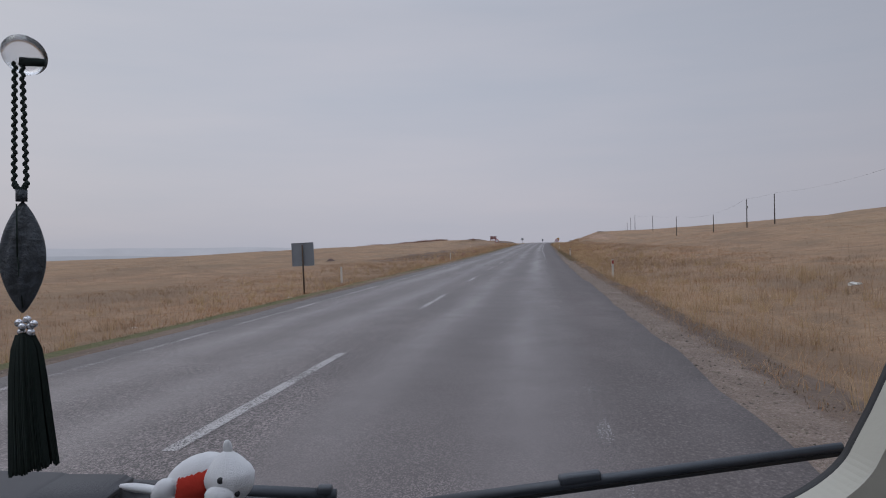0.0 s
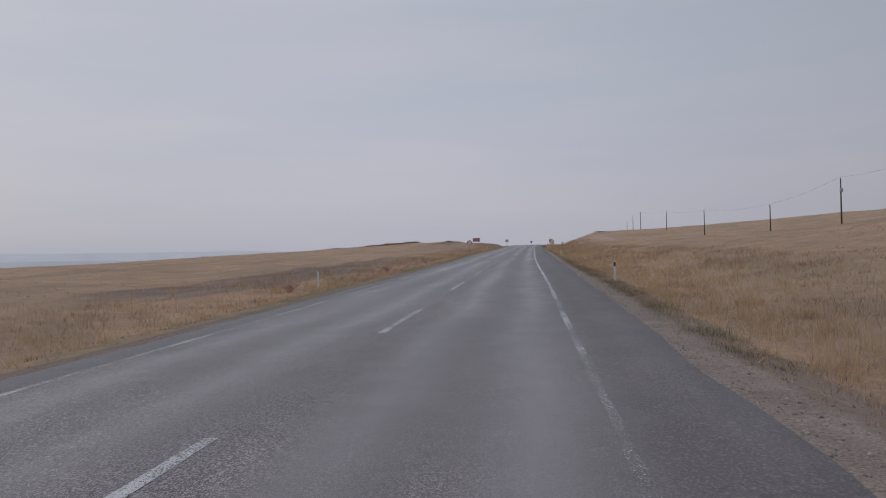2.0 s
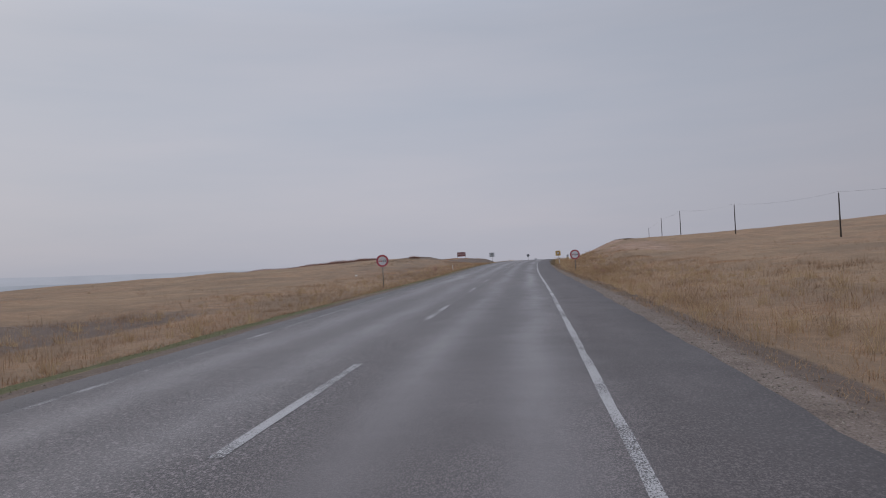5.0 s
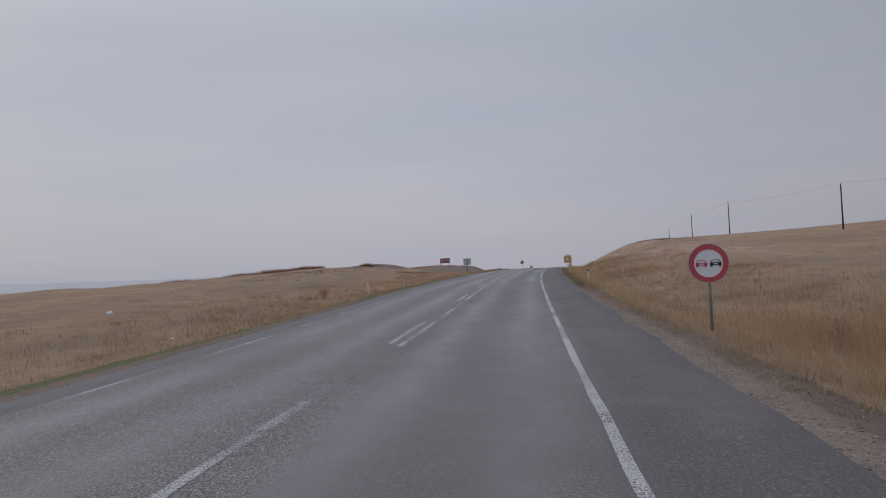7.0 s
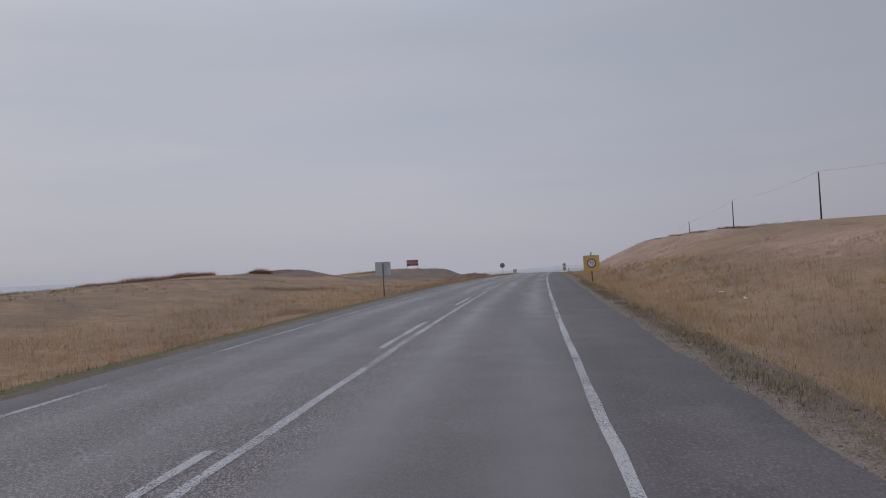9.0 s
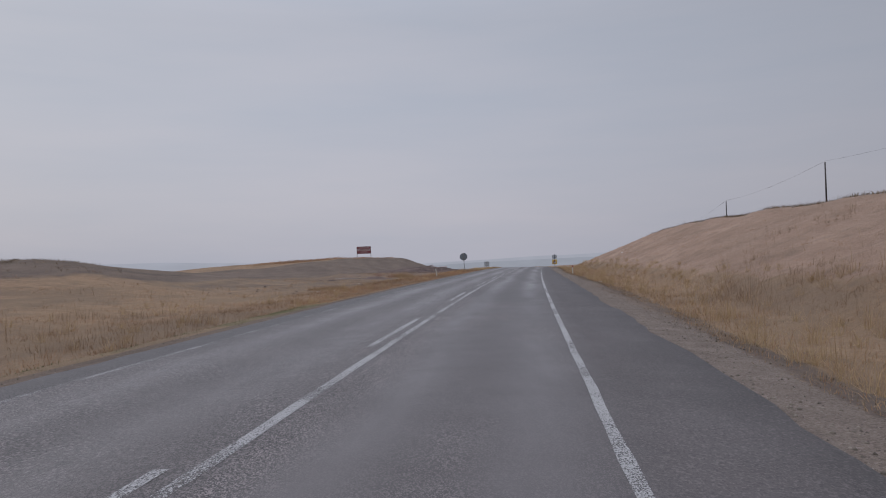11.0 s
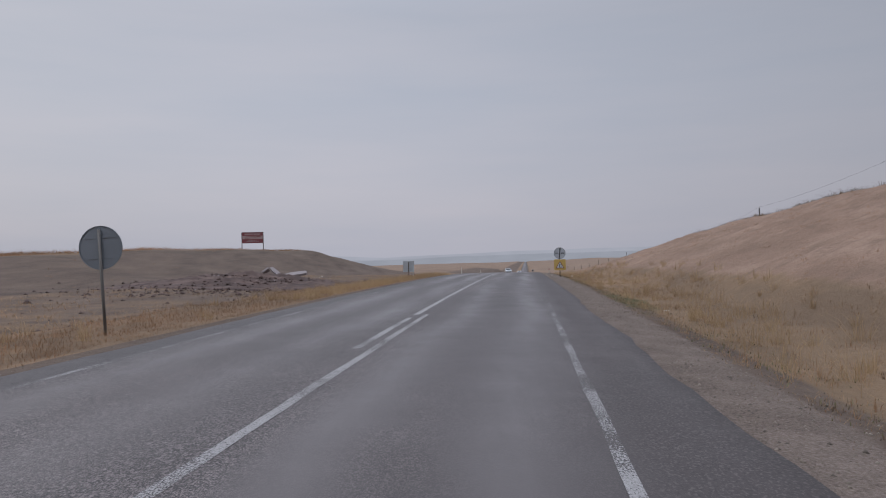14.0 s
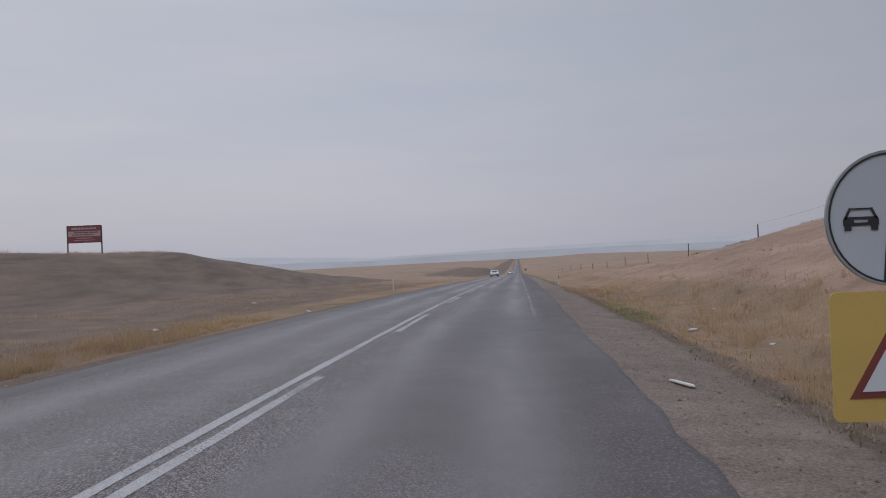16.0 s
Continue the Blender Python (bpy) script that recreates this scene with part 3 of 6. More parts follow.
# ---- ground, far hills ----
def build_ground():
    s = np.concatenate([-np.geomspace(4200, 90, 16), np.arange(-80, 0, 5.0), np.arange(0, 470, 1.0), np.arange(470, 640, 2.5), np.geomspace(640, 4700, 46)])
    right = np.concatenate([np.arange(3.6, 7, 0.15), np.arange(7, 9, 0.3), np.arange(9, 24, 0.5), np.arange(24, 30, 1.0), np.arange(30, 62, 2.5), np.geomspace(63, 4300, 34)])
    left = np.concatenate([np.arange(3.2, 6.2, 0.15), np.arange(6.2, 9, 0.3), np.arange(9, 45, 1.0), np.arange(45, 80, 3.0), np.geomspace(82, 4300, 34)])
    d = np.concatenate([-left[::-1], [-1.0, 1.0], right])
    S, D = np.meshgrid(s, d, indexing="ij")
    X, Z = road_x(S) + D, ground_z(S, D)
    grav_out = verge_foot(S) - 0.05
    cutmask = step(D, 9.8, 12) * (1 - step(D, 20.3, 21.5)) * step(S, 285, 330) * (1 - step(S, 490, 540)) * 1.05 + 0.55 * step(D, 13, 16) * (1 - step(D, 22, 32)) * step(S, 232, 255) * (1 - step(S, 285, 300))
    L = -D
    soil = 1.25 * step(L, 22, 26) * (1 - step(L, 38.5, 40.5)) * step(S, 328, 350) * (1 - step(S, 570, 630))
    soil = np.maximum(soil, np.interp(S, (385, 405), (0.51, 0.58)) * step(L, np.interp(S, (385, 405), (7.8, 6.6)), np.interp(S, (385, 405), (10, 7.6))) * (1 - step(L, 22, 27)) * step(S, 322, 345) * (1 - step(S, 520, 600)))
    soil = np.maximum(soil, 1.0 * step(L, 10.0, 11.8) * (1 - step(L, 16.2, 18.0)) * step(S, 70, 95) * (1 - step(S, 150, 180)))
    soil = np.maximum(soil, 0.7 * step(L, 24, 27) * (1 - step(L, 34, 36)) * step(S, 312, 335) * (1 - step(S, 350, 380)))
    soil = np.maximum(soil, 0.43 * step(L, 11, 15) * (1 - step(L, 27, 33)) * step(S, 205, 235) * (1 - step(S, 312, 325)))
    soil = np.maximum(soil, 0.8 * step(L, 8, 12) * (1 - step(L, 25, 40)) * step(S, 640, 700))
    brow = scarp(S)
    soil = np.maximum(soil, 0.46 * step(D, brow - 0.6, brow - 0.2) * (1 - step(D, brow + 0.1, brow + 0.5)) * step(S, 238, 248) * (1 - step(S, 276, 290)))
    soil = np.maximum(soil, 0.55 * step(D, 5.0, 5.5) * (1 - step(D, grav_out + 0.4, grav_out + 1.2)) * step(S, 300, 315) * (1 - step(S, 355, 372)))
    soil = np.maximum(soil, 0.75 * step(D, grav_out - 0.3, grav_out) * (1 - step(D, grav_out + 0.5, grav_out + 1.3)))
    soil = np.maximum(soil, 1.0 * step(L, 3.6, 3.8) * (1 - step(L, 4.75, 5.1)))
    gravel = np.where(D > 0, (1 - step(D, grav_out - 0.35, grav_out + 0.5)) * (1 - 0.45 * step(D, 5.1, 5.7) * step(S, 300, 315) * (1 - step(S, 355, 372))), 0.42 * (1 - step(L, 4.55, 4.9)))
    green = np.interp(S, (130, 200, 300, 335), (0.72, 1.0, 1.0, 0.35)) * step(L, 4.75, 5.0) * (1 - step(L, np.interp(S, (180, 220), (5.6, 5.9)), np.interp(S, (180, 220), (6.5, 7.0)))) * (0.75 + 0.45 * waves(X, S, 40, 9))
    green = np.maximum(green, 0.62 * step(D, 5.3, 5.7) * (1 - step(D, 6.6, 7.6)) * step(S, 370, 385) * (0.65 + 0.5 * waves(X, S, 25, 8)))
    # the last mask grows with distance and carries the painted haze
    ob = new("ground", grid_mesh("ground", np.stack([X, S, Z], -1), M_EARTH, (("sand", cutmask), ("soil", soil), ("gravel", gravel), ("green", green), ("far_haze", np.maximum(step(S, 520, 640) * step(np.abs(D), 6, 12), step(np.abs(D), 150, 300))))))
    tagged(ob, "rolling dry steppe ground with ochre grass and bare soil", "ground", kind="structure")


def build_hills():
    """Low ranges on the horizon, all round, past the plain, their blue haze painted on."""
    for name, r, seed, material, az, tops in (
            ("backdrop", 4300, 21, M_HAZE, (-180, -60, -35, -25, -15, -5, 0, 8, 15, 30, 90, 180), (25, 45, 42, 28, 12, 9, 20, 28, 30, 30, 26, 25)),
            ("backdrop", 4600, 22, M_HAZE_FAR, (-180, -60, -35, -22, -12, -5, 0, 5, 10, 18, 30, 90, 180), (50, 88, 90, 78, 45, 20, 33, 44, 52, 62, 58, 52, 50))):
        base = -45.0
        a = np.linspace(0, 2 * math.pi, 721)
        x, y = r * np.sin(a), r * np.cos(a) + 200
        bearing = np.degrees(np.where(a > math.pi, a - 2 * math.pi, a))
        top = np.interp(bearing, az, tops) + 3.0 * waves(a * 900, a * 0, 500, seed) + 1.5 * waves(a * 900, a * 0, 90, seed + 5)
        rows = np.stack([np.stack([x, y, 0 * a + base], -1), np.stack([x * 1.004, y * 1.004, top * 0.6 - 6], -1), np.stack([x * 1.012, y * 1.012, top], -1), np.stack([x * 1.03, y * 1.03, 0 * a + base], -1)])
        tagged(new(name, grid_mesh(name, rows[:, ::-1], material)), "distant hill range in painted blue-grey haze beyond the plain", "hills", kind="structure")


# ---- road and its markings ----
def build_road():
    s = np.concatenate([-np.geomspace(3000, 90, 14), np.arange(-80, 470, 1.0), np.arange(470, 700, 3.0), np.geomspace(700, 4500, 60)])
    r = np.random.RandomState(5)
    rag_r = 0.06 * waves(s, s * 0, 9, 31) + 0.05 * r.uniform(-1, 1, len(s))
    rag_l = 0.05 * waves(s, s * 0, 8, 32) + 0.04 * r.uniform(-1, 1, len(s))
    er, el = edge_right(s) + rag_r, edge_left(s) + rag_l
    inner = np.arange(-3.6, 4.01, 0.4)
    cols = [el - 0.10, el - 0.02] + [0 * s + v for v in inner] + [er + 0.02, er + 0.10]
    D = np.stack(cols, -1)
    D[:, 2:-2] = np.clip(D[:, 2:-2], (el + 0.04)[:, None], (er - 0.04)[:, None])
    S = np.repeat(s[:, None], D.shape[1], 1)
    Z = road_z(S) + crossfall(S, D) + 0.002 * waves(D * 3, S, 7, 33)
    Z[:, 0] -= 0.16
    Z[:, -1] -= 0.16
    ob = new("road", grid_mesh("road", np.stack([road_x(S) + D, S, Z], -1), M_ASPHALT, (("across", D),)))
    tagged(ob, "worn grey chip-seal asphalt road with polished wheel tracks", "road", kind="structure")
    return ob


def strip(name, road, s0, s1, d, width, wear=0.0, label="", pace=1.0):
    """A painted strip just over the asphalt, with slightly uneven edges."""
    n = max(2, int((s1 - s0) / pace) + 1)
    s = np.linspace(s0, s1, n)
    r = np.random.RandomState(int(s0 * 7 + 100 * width) % 9999)
    d = np.interp(s, *d) if isinstance(d, tuple) else 0 * s + d
    jl, jr = r.uniform(-0.012, 0.012, n), r.uniform(-0.012, 0.012, n)
    D = np.stack([d - width / 2 + jl, d, d + width / 2 + jr], -1)
    S = np.repeat(s[:, None], 3, 1)
    Z = road_z(S) + crossfall(S, D) + 0.002 * waves(D * 3, S, 7, 33) + 0.004
    ob = new(name, grid_mesh(name, np.stack([road_x(S) + D, S, Z], -1), M_PAINT, (("wear", np.interp(S, *wear) if isinstance(wear, tuple) else 0 * S + wear),)))
    ob.parent = road
    return tagged(ob, label)


def build_markings(road):
    wr = ((0, 15, 30, 50, 65, 80, 95, 330, 370, 385, 400, 430, 445, 500), (0.2, 0.2, 0.19, 0.16, 0.11, 0.06, 0.03, 0.03, 0.06, 0.12, 0.18, 0.3, 0.12, 0.08))
    wl = ((0, 100, 110, 220, 238, 290, 310, 400, 415), (0.08, 0.08, 0.10, 0.10, 0.06, 0.06, 0.10, 0.11, 0.3))
    for s0, s1 in ((-60, 470), (470, 1500)):
        strip("edge_line", road, s0, s1, 3.165, 0.112, wr, "worn white edge line", 1.0 if s0 < 0 else 6.0)
    strip("edge_line", road, -60, 420, -3.43, 0.11, wl, "faint white edge line")
    starts = [5.3 + 12 * k for k in range(-3, 15)] + [187.9]
    for s0 in starts:
        strip("centre_dash", road, s0, s0 + 5.0, -0.03, 0.13, 0.045)
    for s0 in [198.9 + 12.9 * k for k in range(15)]:
        strip("centre_dash", road, s0, s0 + 5.6, -0.14, 0.12, 0.03)
    strip("centre_line", road, 198.4, 386.0, 0.14, 0.12, 0.045, "solid white centre line")
    strip("centre_line", road, 386.0, 640.0, ((386, 411, 427, 640), (-0.12, -0.12, -0.18, -0.16)), 0.13, -0.01, "solid white centre line")
    for k in range(12):
        strip("centre_dash", road, 426 + 12.2 * k, 431.7 + 12.2 * k, 0.07, 0.13, 0.02)
    for k in range(30):
        strip("centre_dash", road, 645 + 12 * k, 650.4 + 12 * k, 0, 0.13, 0.04, "", 3.0)


build_ground()
build_hills()
road = build_road()
build_markings(road)


# ---- traffic signs ----
def sign_post(ob, top, r=0.032, material=None, lean=0.0):
    bm = bmesh.new()
    rod(bm, (0, 0.035, -0.35), (lean, 0.035, top), r, r, 10)
    bmesh.ops.create_cone(bm, cap_ends=True, segments=10, radius1=r * 1.05, radius2=r * 0.4, depth=0.02, matrix=Matrix.Translation((lean, 0.035, top + 0.008)))
    part("post", bm, material or M_GALV, ob, "", True)


def clamps(ob, heights, material=None):
    for z in heights:
        bm = bmesh.new()
        box(bm, (0, 0.045, z), (0.22, 0.022, 0.035), None, 0.004)
        part("clamp", bm, material or M_GALV, ob)


def car_symbol(name, ob, xc, zc, w, material, y=-0.013):
    """A plain car outline seen from behind: roof, body with lamps left open, two wheels."""
    bm = bmesh.new()
    h = w * 0.62

    def bar(x0, z0, x1, z1, x2, z2, x3, z3):
        slab(bm, [(xc + a * w, zc + b * h) for a, b in ((x0, z0), (x1, z1), (x2, z2), (x3, z3))], y, y + 0.003)

    bar(-0.34, 0.42, 0.34, 0.42, 0.34, 0.5, -0.34, 0.5)
    bar(-0.48, 0.0, -0.40, 0.0, -0.28, 0.42, -0.36, 0.42)
    bar(0.40, 0.0, 0.48, 0.0, 0.36, 0.42, 0.28, 0.42)
    bar(-0.5, -0.02, 0.5, -0.02, 0.46, 0.1, -0.46, 0.1)
    bar(-0.5, -0.30, -0.2, -0.30, -0.2, -0.02, -0.5, -0.02)
    bar(0.2, -0.30, 0.5, -0.30, 0.5, -0.02, 0.2, -0.02)
    bar(-0.2, -0.30, 0.2, -0.30, 0.2, -0.16, -0.2, -0.16)
    bar(-0.47, -0.52, -0.28, -0.52, -0.28, -0.30, -0.47, -0.30)
    bar(0.28, -0.52, 0.47, -0.52, 0.47, -0.30, 0.28, -0.30)
    part(name, bm, material, ob)


def round_plate(ob, r, zc, face, label=""):
    bm = bmesh.new()
    slab(bm, round_outline(r, zc), -0.006, 0.006)
    plate = part("plate", bm, face, ob, label)
    bm = bmesh.new()
    ring(bm, r - 0.006, r + 0.010, -0.011, 0.012, zc)
    part("rim", bm, M_GALV, ob)
    return plate


def no_overtaking_sign(s, d, centre, r=0.45, turn=0.0):
    """centre: the plate's middle over the road's crown."""
    m = place(s, d, 0, turn)
    zc = float(road_z(s)) + centre - m.translation.z
    ob = thing("no_overtaking_sign", m, "round red-ringed white traffic sign with two cars on a grey post", "traffic sign", "no overtaking signs")
    sign_post(ob, zc + 0.2, 0.034, M_OLDPOST)
    round_plate(ob, r, zc, M_WHITE, "white round plate")
    bm = bmesh.new()
    ring(bm, r * 0.72, r * 0.985, -0.013, -0.006, zc)
    part("red_border", bm, M_RED, ob, "red border ring")
    car_symbol("red_car_symbol", ob, -0.155, zc, 0.25, M_RED)
    car_symbol("black_car_symbol", ob, 0.155, zc, 0.25, M_BLACK)
    clamps(ob, (zc - 0.18, zc + 0.15))
    return ob


def end_of_no_overtaking_sign(s, d, centre, work, r=0.432):
    m = place(s, d, 0, 0)
    z0 = float(road_z(s)) - m.translation.z
    zc, zw = z0 + centre, z0 + work
    ob = thing("end_of_restriction_sign", m, "round white end-of-no-overtaking sign over yellow roadworks panel on one post", "traffic sign")
    sign_post(ob, zc + 0.2, 0.034, M_RUST)
    round_plate(ob, r, zc, M_SIGN_PALE, "pale grey round plate")
    bm = bmesh.new()
    ring(bm, r * 0.955, r * 0.985, -0.012, -0.006, zc)
    part("border", bm, M_BLACK, ob, "thin black border")
    bm = bmesh.new()
    slab(bm, [(-0.085, zc - r * 0.96), (0.0, zc - r * 0.965), (0.085, zc + r * 0.96), (0.0, zc + r * 0.965)], -0.013, -0.007)
    part("diagonal_bar", bm, M_BLACK, ob, "black diagonal bar")
    car_symbol("car_symbol", ob, -0.215, zc, 0.23, M_BLACK)
    car_symbol("car_symbol", ob, 0.215, zc, 0.23, M_BLACK)
    clamps(ob, (zc - 0.2, zc + 0.15), M_RUST)
    bm = bmesh.new()
    slab(bm, soft_square(0.88, 0.84, zw), 0.000, 0.008)
    panel = part("panel", bm, M_YELLOW, ob, "faded yellow backing panel")
    a = 0.335
    tri = [(-a, zw - 0.27), (a, zw - 0.27), (0, zw + 0.29)]
    bm = bmesh.new()
    slab(bm, tri, -0.006, -0.001)
    part("triangle_border", bm, M_DARKRED, panel, "dark red triangle border")
    bm = bmesh.new()
    slab(bm, [(x * 0.76, zw - 0.085 + (z - zw + 0.085) * 0.76) for x, z in tri], -0.012, -0.008)
    part("triangle_face", bm, M_WHITE, panel, "white triangle")
    bm = bmesh.new()
    slab(bm, [(-0.10, zw - 0.2), (-0.03, zw - 0.2), (0.05, zw + 0.05), (-0.02, zw + 0.08)], -0.016, -0.0125)
    slab(bm, [(0.01, zw - 0.2), (0.17, zw - 0.2), (0.13, zw - 0.14), (0.07, zw - 0.12)], -0.016, -0.0125)
    part("black_symbol", bm, M_BLACK, panel, "plain black shapes")
    return ob


def digits(name, words, size, ob, xc, zc, y, material):
    cu = bpy.data.curves.new(name, "FONT")
    cu.body, cu.size, cu.align_x, cu.align_y, cu.extrude = words, size, "CENTER", "CENTER", 0.0015
    tmp = bpy.data.objects.new(name, cu)
    scene.collection.objects.link(tmp)
    me = bpy.data.meshes.new_from_object(tmp.evaluated_get(bpy.context.evaluated_depsgraph_get()))
    bpy.data.objects.remove(tmp)
    me.materials.clear()
    me.materials.append(material)
    o = new(name, me)
    o.parent = ob
    o.matrix_basis = pose(xc, y, zc, 90, 0, 0)
    return o


def speed_limit_panel(s, d, centre):
    m = place(s, d, 0, 0)
    zc = float(road_z(s)) + centre - m.translation.z
    ob = thing("speed_limit_sign", m, "square yellow panel with a red-ringed 70 speed limit", "traffic sign")
    sign_post(ob, zc + 0.66, 0.034, M_RUST)
    bm = bmesh.new()
    slab(bm, soft_square(0.98, 0.98, zc), -0.005, 0.005)
    panel = part("panel", bm, M_YELLOW, ob, "faded yellow square panel")
    bm = bmesh.new()
    slab(bm, round_outline(0.27, zc), -0.010, -0.006)
    part("disc", bm, M_WHITE, panel, "off-white disc")
    bm = bmesh.new()
    ring(bm, 0.215, 0.285, -0.015, -0.010, zc)
    part("ring", bm, M_DARKRED, panel, "dark red ring")
    digits("numerals", "70", 0.31, panel, 0, zc, -0.0125, M_DARKRED)
    clamps(ob, (zc - 0.3, zc + 0.3), M_RUST)


def sign_from_behind(s, d, centre, w, h, material, label, turn=0.0, lean=0.0, post=None, shape="square"):
    """A sign for the other direction: bare back, two stiffeners, post in front of it."""
    m = place(s, d, 0, turn) @ pose(0, 0, 0, 0, lean, 0)
    zc = float(road_z(s)) + centre - m.translation.z
    ob = thing("sign_back", m, label, "traffic sign")
    bm = bmesh.new()
    rod(bm, (0, 0, -0.35), (0, 0, zc + h * 0.42), 0.032, 0.032, 10)
    part("post", bm, post or M_RUST, ob, "", True)
    bm = bmesh.new()
    slab(bm, soft_square(w, h, zc, 0.04) if shape == "square" else round_outline(w / 2, zc), 0.040, 0.048)
    part("plate", bm, material, ob, "bare metal back")
    for z in (zc - h * 0.24, zc + h * 0.24):
        bm = bmesh.new()
        half = w * 0.44 if shape == "square" else w * 0.40
        box(bm, (0, 0.034, z), (half * 2, 0.012, 0.035))
        part("stiffener", bm, material, ob)
    bm = bmesh.new()
    if shape == "square":
        for x, z, sx, sz in ((0, zc + h / 2, w, 0.018), (0, zc - h / 2, w, 0.018), (-w / 2, zc, 0.018, h), (w / 2, zc, 0.018, h)):
            box(bm, (x, 0.04, z), (sx, 0.026, sz))
    else:
        ring(bm, w / 2 - 0.004, w / 2 + 0.010, 0.026, 0.052, zc)
    part("rim", bm, material, ob)
    return ob


M_SIGN_PALE = plain("pale_weathered_sign_face", (0.40, 0.42, 0.45), 0.45, 0, 0.07)
M_DARKRED = plain("dark_red_sheeting", (0.16, 0.040, 0.035), 0.5, 0, 0.15)
no_overtaking_sign(186.0, -8.0, 1.48, 0.44, 3)
no_overtaking_sign(202.3, 6.60, 1.15, 0.44, -4)
end_of_no_overtaking_sign(426.5, 5.19, 1.61, 0.72)
speed_limit_panel(284.7, 5.91, 1.05)
sign_from_behind(28.8, -6.33, 1.21, 0.86, 0.88, M_SIGNBACK, "square dark grey sign back on a brown post", 0, -1.5)
sign_from_behind(285.7, -7.23, 1.42, 0.97, 0.84, M_SIGNBACK_PALE, "pale grey rectangular sign back on a steel post", 8, 0)
sign_from_behind(383.5, -6.26, 1.72, 0.90, 0.90, M_SIGNBACK, "round grey sign back on a thin leaning post", 0, -3, M_OLDPOST, "round")
sign_from_behind(432.3, -7.3, 0.80, 0.92, 0.88, M_SIGNBACK_PALE, "pale grey square sign back beside a white stake", -6, 1)
sign_from_behind(820.0, 6.5, 1.9, 0.95, 0.95, M_SIGNBACK, "dark sign far down the road", 0, 0)


# ---- marker posts ----
def marker_post(m, reflector, words, tall=0.86):
    ob = thing("marker_post", m, words, "marker post", "roadside marker posts")
    bm = bmesh.new()
    slab(bm, [(-0.052, -0.3), (0.052, -0.3), (0.047, tall - 0.02), (0.040, tall), (-0.036, tall - 0.035), (-0.047, tall - 0.05)], -0.027, 0.027)
    bmesh.ops.bevel(bm, geom=bm.edges[:], offset=0.007, segments=2, affect="EDGES")
    part("stake", bm, M_STAKE, ob)
    bm = bmesh.new()
    box(bm, (0.002, -0.031, tall - 0.155), (0.086, 0.008, 0.17), None, 0.003)
    part("reflector", bm, reflector, ob, "faded red reflector" if reflector is M_REDREF else "dark reflector")
    return ob


M_STAKE = plain("dusty_white_plastic_stake", (0.470, 0.440, 0.400), 0.6, 0, 0.2)
M_DARKREF = plain("dark_brown_reflector", (0.045, 0.036, 0.032), 0.35)
first = marker_post(place(38.6, 6.3, 0, 5), M_REDREF, "slim white plastic roadside marker post with a red reflector")
for s_, d_, turn_ in ((139.5, 6.1, 3), (359.0, 5.97, 4), (488.0, 6.2, 2), (39.3, -7.6, 2), (88.6, -7.6, 0), (432.9, -7.0, 5), (480, -6.8, 0), (534, -7.2, 3)):
    copy_thing(first, place(s_, d_, 0, turn_ + (180 if d_ < 0 else 0)))
dark = marker_post(place(84.4, 5.97, 0, -4), M_DARKREF, "slim white plastic roadside marker post with a dark reflector")
copy_thing(dark, place(231.6, 6.0, 0, 0))
tilted = copy_thing(first, place(234.6, -8.15, -0.05, -3) @ pose(0, 0, 0, 0, -7, 0) @ pose(0, 0, 0, 0, 0, 180))
tagged(tilted, "slim white plastic roadside marker post tilted in the grass")
leaning = copy_thing(first, place(360.1, -6.4, -0.1, 2) @ pose(0, 0, 0, 0, -8, 0) @ pose(0, 0, 0, 0, 0, 180))
tagged(leaning, "slim white plastic roadside marker post leaning over")


# ---- pole line with wires ----
def utility_pole(s, d, top, switch=False):
    m = place(s, d, 0, 0)
    h = float(road_z(s)) + top - m.translation.z
    ob = thing("utility_pole", m, "dark weathered timber utility pole on the dry hillside", "utility pole", "utility pole line")
    bm = bmesh.new()
    rod(bm, (0, 0, -0.5), (0.04, 0, h), 0.115, 0.075, 10)
    part("shaft", bm, M_POLE, ob, "", True)
    bm = bmesh.new()
    rod(bm, (0.04, 0, h), (0.04, 0, h + 0.16), 0.035, 0.045, 8)
    part("insulator", bm, M_PLASTIC, ob)
    if switch:
        bm = bmesh.new()
        box(bm, (0.05, -0.16, h - 1.6), (0.34, 0.24, 0.5), None, 0.03)
        part("box", bm, M_GALV, ob, "grey metal box")
    return m @ Vector((0.04, 0, h + 0.15))


def wire(a, b, sag=0.55):
    cu = bpy.data.curves.new("wire", "CURVE")
    cu.dimensions, cu.bevel_depth, cu.bevel_resolution = "3D", 0.008, 1
    sp = cu.splines.new("POLY")
    n = 12
    sp.points.add(n)
    for i in range(n + 1):
        u = i / n
        p = a.lerp(b, u)
        sp.points[i].co = (p.x, p.y, p.z - 4 * sag * u * (1 - u), 1)
    tmp = bpy.data.objects.new("wire", cu)
    scene.collection.objects.link(tmp)
    me = bpy.data.meshes.new_from_object(tmp.evaluated_get(bpy.context.evaluated_depsgraph_get()))
    bpy.data.objects.remove(tmp)
    me.materials.clear()
    me.materials.append(M_WIRE)
    tagged(new("overhead_wire", me), "thin sagging overhead wire between timber poles", "wire", "overhead wires")


